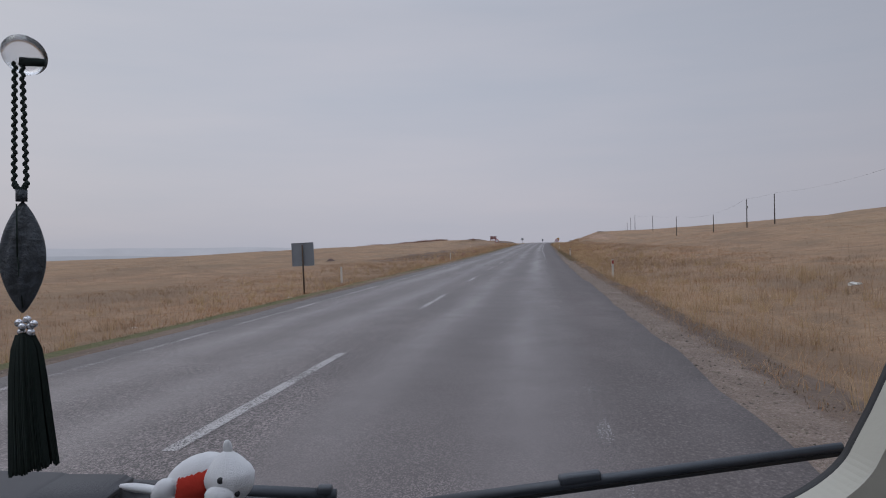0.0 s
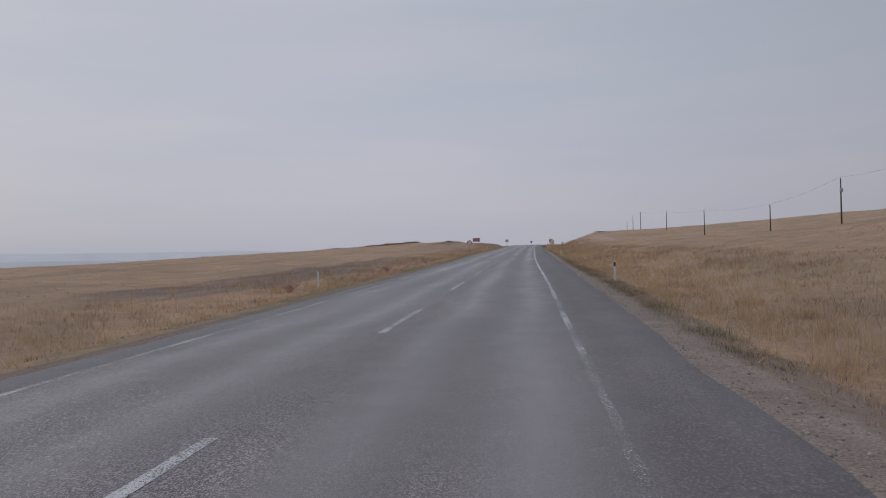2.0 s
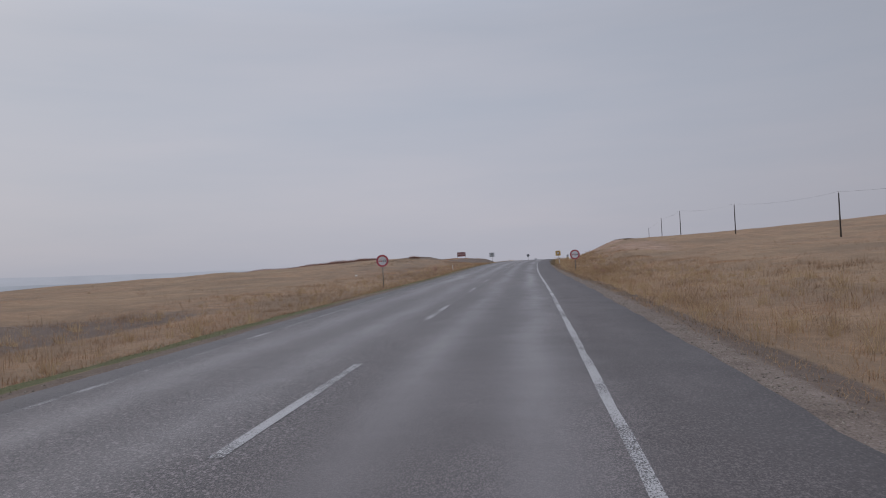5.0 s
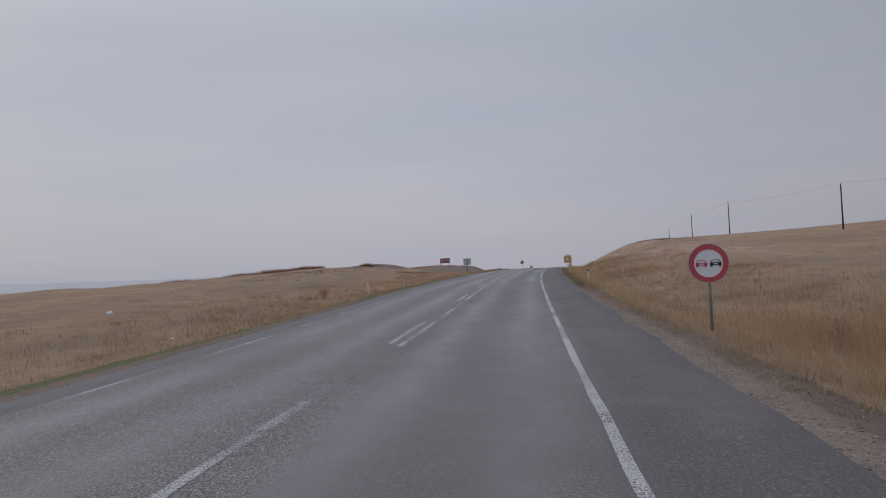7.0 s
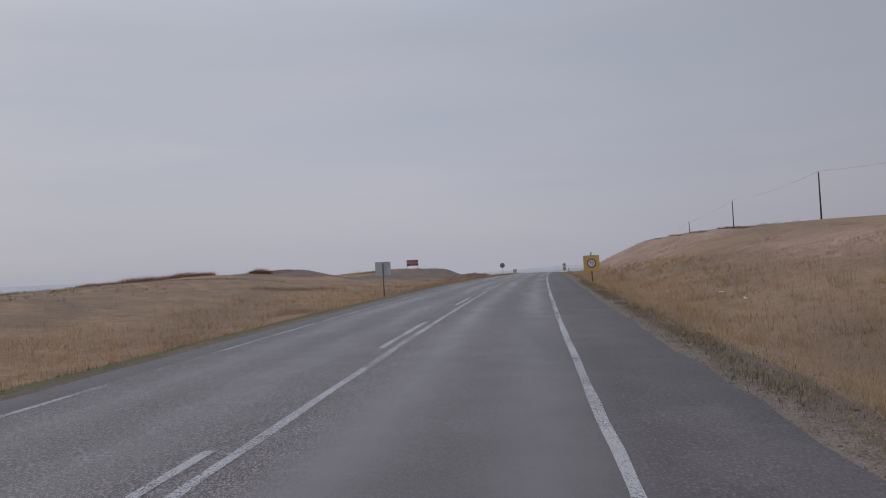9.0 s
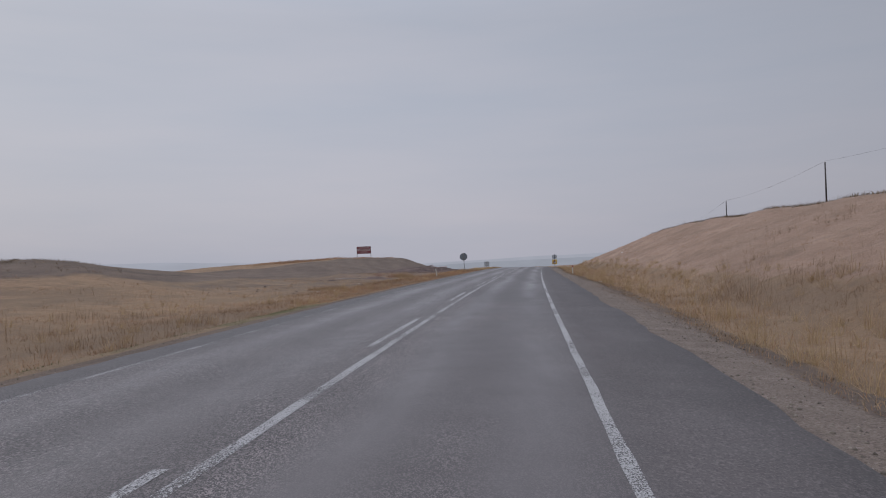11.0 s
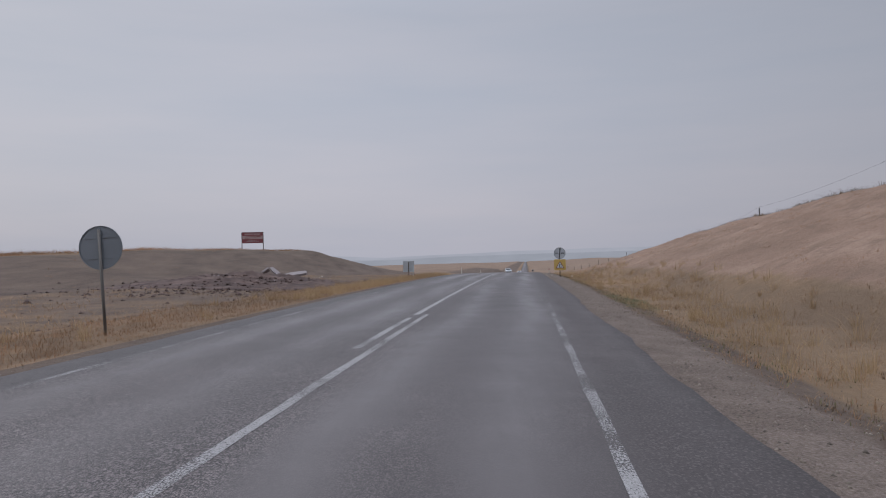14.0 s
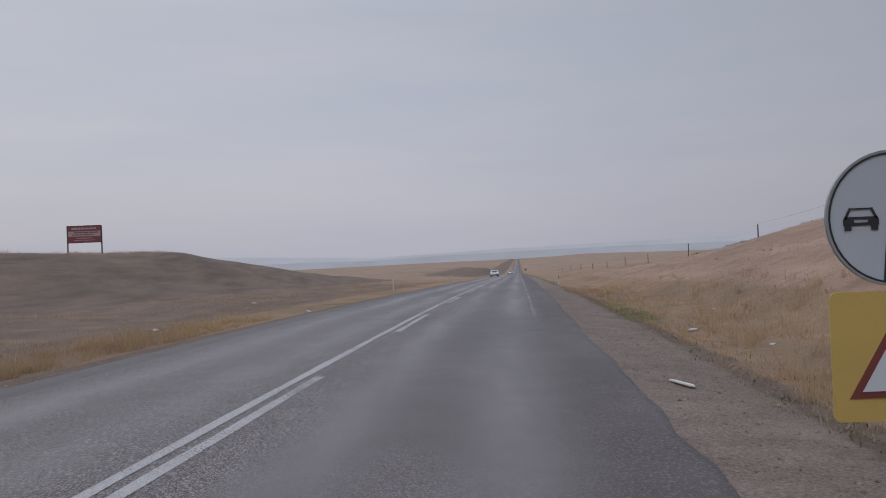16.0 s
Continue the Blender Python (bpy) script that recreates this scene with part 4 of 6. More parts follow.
heads = [utility_pole(s_, d_, top_, sw_) for s_, d_, top_, sw_ in (
    (92, 43.5, 9.0, False), (140, 43.4, 8.5, False), (158, 43.2, 8.4, True), (187.9, 43.1, 6.3, False), (234.2, 41.8, 6.97, False), (283.5, 39.8, 8.6, False), (333.1, 36.4, 10.55, False),
    (380.6, 36.4, 11.2, False), (428.4, 36.0, 10.44, False), (476, 35.4, 8.3, False), (524, 34.8, 5.8, False))]
for a_, b_ in zip(heads, heads[1:]):
    wire(a_, b_, 0.012 * (b_ - a_).length)


# ---- fence posts down the slope ----
def fence_post(m):
    ob = thing("fence_post", m, "thin dark timber fence post in the dry grass", "fence post", "field fence posts")
    bm = bmesh.new()
    rod(bm, (0, 0, -0.3), (0.03, 0.02, 1.2), 0.045, 0.036, 7)
    part("stake", bm, M_POLE, ob)
    bm = bmesh.new()
    rod(bm, (-0.06, 0.0, 1.05), (0.09, 0.02, 1.05), 0.012, 0.012, 6)
    part("wire_loop", bm, M_WIRE, ob)
    return ob


one = fence_post(place(497, 19.5, 0, 0))
for k_, s_ in enumerate((513, 530, 549, 570, 594, 622, 655)):
    copy_thing(one, place(s_, 18.2 - 0.35 * k_, 0, 40 * k_))


# ---- roadside hoarding on the bank ----
def hoarding():
    m = place(514.5, -49.8, 0, 4)
    base = float(road_z(514.5)) + 7.66 - m.translation.z
    ob = thing("hoarding", m, "red and pale roadside hoarding on two posts atop the earth bank", "billboard")
    w, h = 4.05, 2.0
    for x in (-w / 2, w / 2):
        bm = bmesh.new()
        box(bm, (x, 0.06, (base + h / 2 - 0.4) / 2), (0.13, 0.13, base + h / 2 + 0.4), None, 0.015)
        part("post", bm, M_RUST, ob)
    bm = bmesh.new()
    box(bm, (0, 0, base), (w - 0.14, 0.05, h))
    board = part("board", bm, M_HOARD_RED, ob, "dark red board")
    bm = bmesh.new()
    box(bm, (0, -0.030, base + 0.05), (w - 0.2, 0.012, 0.62))
    part("pale_band", bm, M_HOARD_PALE, board, "pale middle band")
    for z, x0, x1, hh, mt in ((0.68, -1.5, 1.45, 0.24, M_HOARD_PALE), (0.20, -1.2, 1.4, 0.14, M_DARKRED), (-0.06, -1.4, 0.9, 0.12, M_DARKRED), (-0.48, -0.9, 0.9, 0.11, M_HOARD_PALE), (-0.74, -1.2, 1.2, 0.09, M_HOARD_PALE)):
        bm = bmesh.new()
        r = random.Random(int(z * 100))
        x = x0
        while x < x1:
            wd = r.uniform(0.14, 0.34)
            box(bm, (x + wd / 2, -0.041, base + z), (wd, 0.008, hh))
            x += wd + 0.07
        part("lettering_bar", bm, mt, board)
    bm = bmesh.new()
    box(bm, (0, 0.0, base + h / 2 + 0.03), (w, 0.09, 0.06), None, 0.01)
    part("top_rail", bm, M_RUST, ob)
    bm = bmesh.new()
    box(bm, (0, 0.0, base - h / 2 - 0.03), (w, 0.09, 0.06), None, 0.01)
    part("bottom_rail", bm, M_RUST, ob)


hoarding()


# ---- dumped earth with broken concrete slabs ----
def dirt_mound(s0, d0, ws, wd, h, seed, label):
    """A rough mound whose skirt runs into the ground."""
    n, k = 84, 90
    u, v = np.meshgrid(np.linspace(-1.25, 1.25, n), np.linspace(-1.25, 1.25, k), indexing="ij")
    s, d = s0 + u * ws, d0 + v * wd
    x = road_x(s) + d
    body = np.exp(-2.2 * (np.abs(u) ** 2.6 + np.abs(v) ** 2.2)) * (1 + 0.22 * waves(x, s, 3.1, seed)) + 0.24 * waves(x, s, 0.9, seed + 1) * np.exp(-1.5 * (u ** 2 + v ** 2))
    z = ground_z(s, d) + h * body - 0.12 * (np.maximum(np.abs(u), np.abs(v)) > 1.0)
    me = grid_mesh("dirt_mound", np.stack([x, s, z], -1), M_SOIL)
    tagged(new("dirt_mound", me), label, "earth heap")


def surface_z(s, d):
    """The ground's height, mounds included."""
    u, v = (s - 420.5) / 7.0, (d + 16.4) / 7.6
    return ground_z(s, d) + 0.78 * np.exp(-2.2 * (np.abs(u) ** 2.6 + np.abs(v) ** 2.2))


dirt_mound(420.5, -16.4, 7.0, 7.6, 0.78, 51, "broad rough mound of dumped dark earth beside the road")
dirt_mound(417.0, -11.8, 3.4, 3.2, 0.35, 55, "low rough heap of dumped dark soil")
dirt_mound(371.0, -14.6, 1.2, 1.6, 0.22, 58, "low hump of dark dug earth in dry grass")
dirt_mound(82.4, -20.2, 0.4, 0.5, 0.34, 60, "dark earth hump standing in the steppe grass")
dirt_mound(362.5, -16.8, 0.5, 0.5, 0.16, 59, "small clod of dark dug earth")


def concrete_slab(x, y, z, size, rot, seed):
    bm = bmesh.new()
    r = random.Random(seed)
    w, l, t = size
    outline = []
    for i in range(9):
        a = 2 * math.pi * i / 9 + r.uniform(-0.2, 0.2)
        c, q = math.cos(a), math.sin(a)
        f = 1 / max(abs(c), abs(q))
        outline.append((c * f * w / 2 * r.uniform(0.82, 1.05), q * f * l / 2 * r.uniform(0.85, 1.05)))
    slab(bm, outline, -t / 2, t / 2)
    bmesh.ops.bevel(bm, geom=bm.edges[:], offset=0.02, segments=1, affect="EDGES")
    me = bpy.data.meshes.new("concrete_slab")
    bmesh.ops.recalc_face_normals(bm, faces=bm.faces)
    bm.to_mesh(me)
    bm.free()
    me.materials.append(M_CONCRETE)
    ob = new("concrete_slab", me)
    ob.matrix_world = pose(x, y, z, *rot)
    tagged(ob, "broken pale concrete slab lying on the dumped earth", "concrete slab", "broken concrete slabs")


for k_, (s_, d_, up_, size_, rot_) in enumerate((
        (424.6, -16.95, 0.78, (1.05, 0.55, 0.15), (68, -42, 6)), (424.7, -16.05, 0.82, (1.15, 0.5, 0.14), (112, 38, -5)), (424.4, -14.5, 0.66, (1.75, 0.62, 0.16), (112, -5, 4)),
        (424.6, -18.35, 0.58, (1.35, 0.8, 0.16), (66, -9, 8)), (424.8, -19.5, 0.45, (0.9, 0.5, 0.13), (112, 40, -12)), (423.6, -15.75, 0.52, (0.42, 0.3, 0.10), (100, -40, 30)))):
    concrete_slab(float(road_x(s_)) + d_, s_, float(ground_z(s_, d_)) + up_ + 0.1, size_, rot_, 70 + k_)


# ---- the two cars farther down the road ----
def distant_car(s, d, turn, body_material, label):
    ob = thing("car", pose(float(road_x(s)) + d, s, float(road_z(s) + crossfall(s, d)), 0, 0, turn), label, "car")
    w, l = 1.72, 4.2
    prof = [(-2.1, 0.32), (-2.1, 0.72), (-1.95, 0.86), (-1.15, 0.95), (-0.55, 1.38), (0.75, 1.42), (1.45, 1.02), (2.05, 0.92), (2.1, 0.35)]
    bm = bmesh.new()
    lo = [bm.verts.new((-w / 2 * (0.84 if z > 1.0 else 1.0), y, z)) for y, z in prof]
    hi = [bm.verts.new((w / 2 * (0.84 if z > 1.0 else 1.0), y, z)) for y, z in prof]
    bm.faces.new(lo)
    bm.faces.new(hi[::-1])
    for i in range(len(prof)):
        j = (i + 1) % len(prof)
        bm.faces.new((lo[i], hi[i], hi[j], lo[j]))
    bmesh.ops.bevel(bm, geom=bm.edges[:], offset=0.05, segments=2, affect="EDGES")
    part("body", bm, body_material, ob)
    for name, y0, z0, y1, z1 in (("windscreen", -1.10, 1.00, -0.60, 1.34), ("rear_window", 1.38, 1.08, 0.82, 1.37)):
        bm = bmesh.new()
        nrm = 0.02 if y0 < 0 else -0.02
        bm.faces.new([bm.verts.new(p) for p in ((-0.66, y0 - nrm, z0 + 0.02), (0.66, y0 - nrm, z0 + 0.02), (0.6, y1 - nrm, z1 + 0.02), (-0.6, y1 - nrm, z1 + 0.02))])
        part(name, bm, M_CARGLASS, ob, "dark glass")
    for x in (-0.58, 0.58):
        bm = bmesh.new()
        box(bm, (x, -2.105, 0.68), (0.34, 0.05, 0.14), None, 0.02)
        part("headlight", bm, M_WHITE, ob, "clear headlight")
    bm = bmesh.new()
    box(bm, (0, -2.105, 0.45), (1.3, 0.04, 0.16), None, 0.01)
    part("grille", bm, M_BLACK, ob)
    for x in (-0.76, 0.76):
        for y in (-1.3, 1.3):
            bm = bmesh.new()
            rod(bm, (x - 0.1, y, 0.31), (x + 0.1, y, 0.31), 0.31, 0.31, 18)
            tyre = part("wheel", bm, M_TYRE, ob)
            bm = bmesh.new()
            rod(bm, (x - 0.108, y, 0.31), (x + 0.108, y, 0.31), 0.18, 0.18, 14)
            part("rim", bm, M_GALV, tyre)


M_CARGLASS = plain("dark_car_glass", (0.02, 0.024, 0.03), 0.12, 0, 0.05, spec=0.6, bump=0)
M_TYRE = plain("black_tyre_rubber", (0.025, 0.025, 0.026), 0.85)
M_CARWHITE = plain("white_car_paint", (0.503, 0.510, 0.524), 0.28, 0, 0.03, spec=0.5, bump=0)
distant_car(592.0, -2.6, 0, M_CARWHITE, "white saloon car driving in the oncoming lane")
distant_car(735.0, -0.6, 0, M_CARWHITE, "small white car far down the road")


# ---- litter along the verges ----
def crumpled_bag(s, d, size, seed, label, category="litter"):
    bm = bmesh.new()
    bmesh.ops.create_icosphere(bm, subdivisions=2, radius=size)
    r = np.random.RandomState(seed)
    for v in bm.verts:
        v.co = Vector((v.co.x * 1.3, v.co.y * 0.8, max(v.co.z, -0.2 * size) * 0.55)) * (1 + 0.5 * r.uniform(-1, 1))
    me = bpy.data.meshes.new("plastic_bag")
    bm.to_mesh(me)
    bm.free()
    me.materials.append(M_LITTER)
    ob = new("plastic_bag", me)
    ob.matrix_world = place(s, d, size * 0.08, seed * 37)
    tagged(ob, label, category, "roadside litter")


def bottle(s, d, turn):
    ob = thing("plastic_bottle", place(s, d, 0.05, turn), "discarded pale plastic bottle lying on the verge", "bottle", "roadside litter")
    bm = bmesh.new()
    rod(bm, (-0.12, 0, 0), (0.07, 0, 0), 0.038, 0.038, 12)
    rod(bm, (0.07, 0, 0), (0.12, 0, 0), 0.038, 0.014, 12)
    part("body", bm, M_LITTER, ob, "", True)
    bm = bmesh.new()
    rod(bm, (0.12, 0, 0), (0.145, 0, 0), 0.016, 0.016, 10)
    part("cap", bm, M_RED, ob)


for k_, (s_, d_, z_) in enumerate(((19.0, -7.9, 0.11), (443.5, -7.7, 0.13), (450.4, -5.2, 0.16), (391.6, 6.85, 0.13), (268.3, 9.9, 0.19), (280.9, 6.5, 0.14), (220.4, -18.0, 0.32), (208.6, -9.1, 0.12), (384.4, 13.0, 0.16), (237.9, 6.1, 0.08),
                                   (443.9, -18.4, 0.14), (444.7, -17.1, 0.10), (450.3, -19.4, 0.12), (435.7, -13.3, 0.11), (433.8, -5.8, 0.12), (459.9, -25.7, 0.15), (434.5, -12.4, 0.09), (447.5, -18.9, 0.10), (355.5, -12.6, 0.10), (357.5, -9.8, 0.13), (331.2, -8.2, 0.14), (370.3, -7.8, 0.13), (339.5, 6.9, 0.12), (25.2, 12.4, 0.24), (470, -14, 0.2), (27, 6.3, 0.09), (437, 7.8, 0.10), (340, -6.0, 0.09), (448, 9.4, 0.12), (28.2, -6.7, 0.11), (34.6, -6.8, 0.10), (26.1, -6.5, 0.09), (237.3, 6.0, 0.11), (236.7, 5.6, 0.08), (235.2, 5.5, 0.07), (263.8, 9.7, 0.16))):
    crumpled_bag(s_, d_, z_ * 0.6, 11 + k_, "crumpled dirty white plastic bag in the dry grass")
for s_, d_, t_ in ((86.5, -7.9, 20), (332.5, -9.5, 60), (440.0, 6.9, 15)):
    bottle(s_, d_, t_)


def trim_strip():
    bm = bmesh.new()
    slab(bm, [(-0.26, -0.025), (0.18, -0.045), (0.29, 0.0), (0.18, 0.04), (-0.26, 0.03)], -0.012, 0.012)
    bmesh.ops.bevel(bm, geom=bm.edges[:], offset=0.006, segments=2, affect="EDGES")
    me = bpy.data.meshes.new("plastic_strip")
    bm.to_mesh(me)
    bm.free()
    me.materials.append(M_LITTER)
    ob = new("plastic_strip", me)
    ob.matrix_world = place(430.75, 4.66, 0.03) @ pose(0, 0, 0, 0, 0, -76) @ pose(0, 0, 0, 84, 0, 0)
    tagged(ob, "broken white plastic strip lying on the gravel shoulder", "litter", "roadside litter")


trim_strip()


def fallen_pole():
    """A pale squared timber lying across the dug ground."""
    bm = bmesh.new()
    for a, b in (((-1.35, 0.0, 0.05), (-0.2, 0.03, 0.06)), ((-0.2, 0.03, 0.06), (1.35, -0.02, 0.05))):
        rod(bm, a, b, 0.04, 0.035, 8)
    me = bpy.data.meshes.new("fallen_pole")
    bm.to_mesh(me)
    bm.free()
    me.materials.append(M_CONCRETE)
    ob = new("fallen_pole", me)
    ob.matrix_world = place(368.8, -16.9, 0.02, -8)
    tagged(ob, "pale weathered pole lying on bare dug ground", "pole")


fallen_pole()



# ---- the car from which the road is seen, at the start of the drive ----
M_DASH = surface("black_grained_dashboard_plastic", ((0.034, 0.034, 0.038), (0.049, 0.049, 0.055), (0.068, 0.068, 0.076)), 9, 0.6, 0.35, 900.0)
M_TRIM = plain("pale_grey_beige_pillar_trim", (0.360, 0.345, 0.293), 0.7, 0, 0.04, bump=0.05)
M_RUBBER = plain("black_rubber_seal", (0.012, 0.012, 0.013), 0.6, 0, 0.1)
M_WIPER = plain("dark_grey_wiper_metal", (0.045, 0.050, 0.059), 0.45, 0.2, 0.15)
M_BODY = plain("silver_grey_car_paint", (0.35, 0.36, 0.38), 0.3, 0.4, 0.03, spec=0.5, bump=0)
M_THREAD = plain("black_green_tassel_thread", (0.009, 0.017, 0.014), 0.9, 0, 0.3)
M_POUCH = plain("dark_blue_black_fabric", (0.040, 0.047, 0.056), 0.7, 0, 0.6, 900.0, 0.5, 0.5)
M_SILVER = plain("silvery_beads", (0.55, 0.55, 0.57), 0.25, 0.9, 0.05)
M_PLUSH = surface("white_plush", ((0.62, 0.62, 0.63), (0.72, 0.72, 0.73), (0.80, 0.80, 0.81)), 60, 1.0, 0.5, 700.0)
M_REDFELT = plain("red_felt", (0.46, 0.035, 0.020), 0.95, 0, 0.15)
M_CUP = bpy.data.materials.new("clear_suction_cup")
M_CUP.use_nodes = True
M_CUP.node_tree.nodes["Principled BSDF"].inputs["Transmission Weight"].default_value = 0.92
M_CUP.node_tree.nodes["Principled BSDF"].inputs["Roughness"].default_value = 0.12
# the camera's start pose: right, up, back; cabin parts are fitted to this view
START_VIEW = pose(2.672, 0.0, 1.447, 90.45, 1.40, 7.08)
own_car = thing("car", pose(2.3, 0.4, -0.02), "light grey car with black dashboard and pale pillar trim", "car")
INTO_CAR = own_car.matrix_world.inverted() @ START_VIEW


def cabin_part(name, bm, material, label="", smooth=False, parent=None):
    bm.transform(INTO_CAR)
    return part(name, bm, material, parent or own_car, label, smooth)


def prism(bm, outline, near, far):
    """A block whose outline (right, up) runs from the depth near to the depth far."""
    a = [bm.verts.new((x, y, -near)) for x, y in outline]
    b = [bm.verts.new((x, y, -far)) for x, y in outline]
    bm.faces.new(a)
    bm.faces.new(b[::-1])
    for i in range(len(a)):
        j = (i + 1) % len(a)
        bm.faces.new((a[i], b[i], b[j], a[j]))


def rounded(points, n):
    """A smooth line through the points, n steps to each span."""
    p = [Vector(q) for q in points]
    p = [2 * p[0] - p[1]] + p + [2 * p[-1] - p[-2]]
    out = []
    for i in range(1, len(p) - 2):
        for k in range(n):
            f = k / n
            out.append(tuple(p[i] + 0.5 * f * (p[i + 1] - p[i - 1] + f * (2 * p[i - 1] - 5 * p[i] + 4 * p[i + 1] - p[i + 2] + f * (3 * (p[i] - p[i + 1]) + p[i + 2] - p[i - 1])))))
    return out + [tuple(p[-2])]


def build_own_car():
    bm = bmesh.new()
    prism(bm, [(-1.05, -0.55), (0.62, -0.55), (0.62, -0.300), (0.2, -0.290), (-0.10, -0.284), (-0.24, -0.276), (-0.34, -0.271), (-0.37, -0.258), (-0.42, -0.247), (-0.60, -0.245), (-1.05, -0.25)], 0.45, 0.86)
    bmesh.ops.bevel(bm, geom=[e for e in bm.edges if abs(e.verts[0].co.z - e.verts[1].co.z) < 0.01 and min(e.verts[0].co.y, e.verts[1].co.y) > -0.4], offset=0.012, segments=3, affect="EDGES")
    dash = cabin_part("dashboard", bm, M_DASH, "black grained dashboard", True)
    bm = bmesh.new()
    prism(bm, [(-0.47, -0.2475), (-0.345, -0.2485), (-0.337, -0.256), (-0.47, -0.262)], 0.74, 0.85)
    bmesh.ops.bevel(bm, geom=bm.edges[:], offset=0.004, segments=2, affect="EDGES")
    cabin_part("instrument_hood", bm, M_DASH, "raised dark hood", True, dash)
    # pillar beside the passenger, its seal, and the mate across
    inner = [(0.395, 0.01), (0.3464, -0.102), (0.325, -0.1454), (0.312, -0.1675), (0.290, -0.186), (0.262, -0.200), (0.215, -0.215)]
    inner = rounded(inner, 5)
    outer = [(0.20, -0.40), (0.62, -0.40), (0.62, 0.00), (0.43, 0.04)]
    bm = bmesh.new()
    prism(bm, [(x * 1.067, y * 1.067) for x, y in inner] + outer, 0.60, 0.64)
    bmesh.ops.bevel(bm, geom=bm.edges[:], offset=0.003, segments=2, affect="EDGES")
    cabin_part("pillar_trim", bm, M_TRIM, "pale pillar trim")
    bm = bmesh.new()
    prism(bm, [(x * 1.11 - 0.001, y * 1.11 + 0.001) for x, y in inner] + [(x * 1.11 + 0.012, y * 1.11 - 0.010) for x, y in inner[::-1]], 0.662, 0.674)
    cabin_part("windscreen_seal", bm, M_RUBBER, "black windscreen edge", True)
    # wipers lying along the foot of the screen
    for name, a, b, blade in (("wiper", (-0.045, -0.302), (0.468, -0.232), 0.0075), ("wiper", (-0.395, -0.279), (-0.125, -0.289), 0.0105)):
        a3, b3 = Vector((*a, -0.90)), Vector((*b, -0.90))
        bm = bmesh.new()
        rod(bm, a3, b3, blade, blade * 0.75, 8)
        w = cabin_part(name, bm, M_WIPER, "black wiper blade", True)
        bm = bmesh.new()
        rod(bm, a3 + Vector((0, -0.007, 0.0)), b3 + Vector((0, -0.007, 0.0)), blade * 0.6, blade * 0.5, 6)
        cabin_part("rubber_lip", bm, M_RUBBER, "", True, w)
        mid = a3.lerp(b3, 0.40 if a[0] > -0.1 else 0.95)
        bm = bmesh.new()
        box(bm, mid + Vector((0, 0.006, 0)), (0.050 if a[0] > -0.1 else 0.018, 0.012, 0.016), Matrix.Rotation(math.atan2(b[1] - a[1], b[0] - a[0]), 4, "Z"), 0.004)
        cabin_part("knuckle", bm, M_WIPER, "", True, w)
    # shell that carries it all: lower body, bonnet, roof, wheels
    bm = bmesh.new()
    prof = [(-2.1, 0.28), (-2.15, 0.75), (-2.0, 0.92), (0.62, 0.92), (0.75, 0.96), (1.25, 0.86), (1.62, 0.70), (1.68, 0.45), (1.62, 0.26)]
    lo, hi = [[bm.verts.new((x, y, z)) for y, z in prof] for x in (-0.86, 0.80)]
    bm.faces.new(lo)
    bm.faces.new(hi[::-1])
    for i in range(len(prof)):
        j = (i + 1) % len(prof)
        bm.faces.new((lo[i], hi[i], hi[j], lo[j]))
    bmesh.ops.bevel(bm, geom=bm.edges[:], offset=0.05, segments=3, affect="EDGES")
    part("body", bm, M_BODY, own_car, "", True)
    for x in (-0.80, 0.74):
        bm = bmesh.new()
        rod(bm, (x, -1.9, 0.88), (x * 0.86, -1.45, 1.66), 0.05, 0.045, 8)
        part("rear_pillar", bm, M_BODY, own_car, "", True)
        for y in (-1.45, 1.05):
            bm = bmesh.new()
            rod(bm, (x - 0.09, y, 0.30), (x + 0.09, y, 0.30), 0.30, 0.30, 20)
            wheel = part("wheel", bm, M_TYRE, own_car, "", True)
            bm = bmesh.new()
            rod(bm, (x - 0.10, y, 0.30), (x + 0.10, y, 0.30), 0.19, 0.19, 16)
            part("rim", bm, M_GALV, wheel)
    bm = bmesh.new()
    rod(bm, (-0.80, 0.55, 0.90), (-0.70, -0.12, 1.70), 0.045, 0.045, 8)
    part("front_pillar", bm, M_BODY, own_car, "", True)
    bm = bmesh.new()
    rod(bm, (0.88, 0.45, 0.95), (0.82, -0.12, 1.70), 0.05, 0.045, 8)
    part("front_pillar", bm, M_BODY, own_car, "", True)
    bm = bmesh.new()
    box(bm, (-0.02, -0.82, 1.72), (1.42, 1.40, 0.06), None, 0.025)
    part("roof", bm, M_BODY, own_car, "", True)


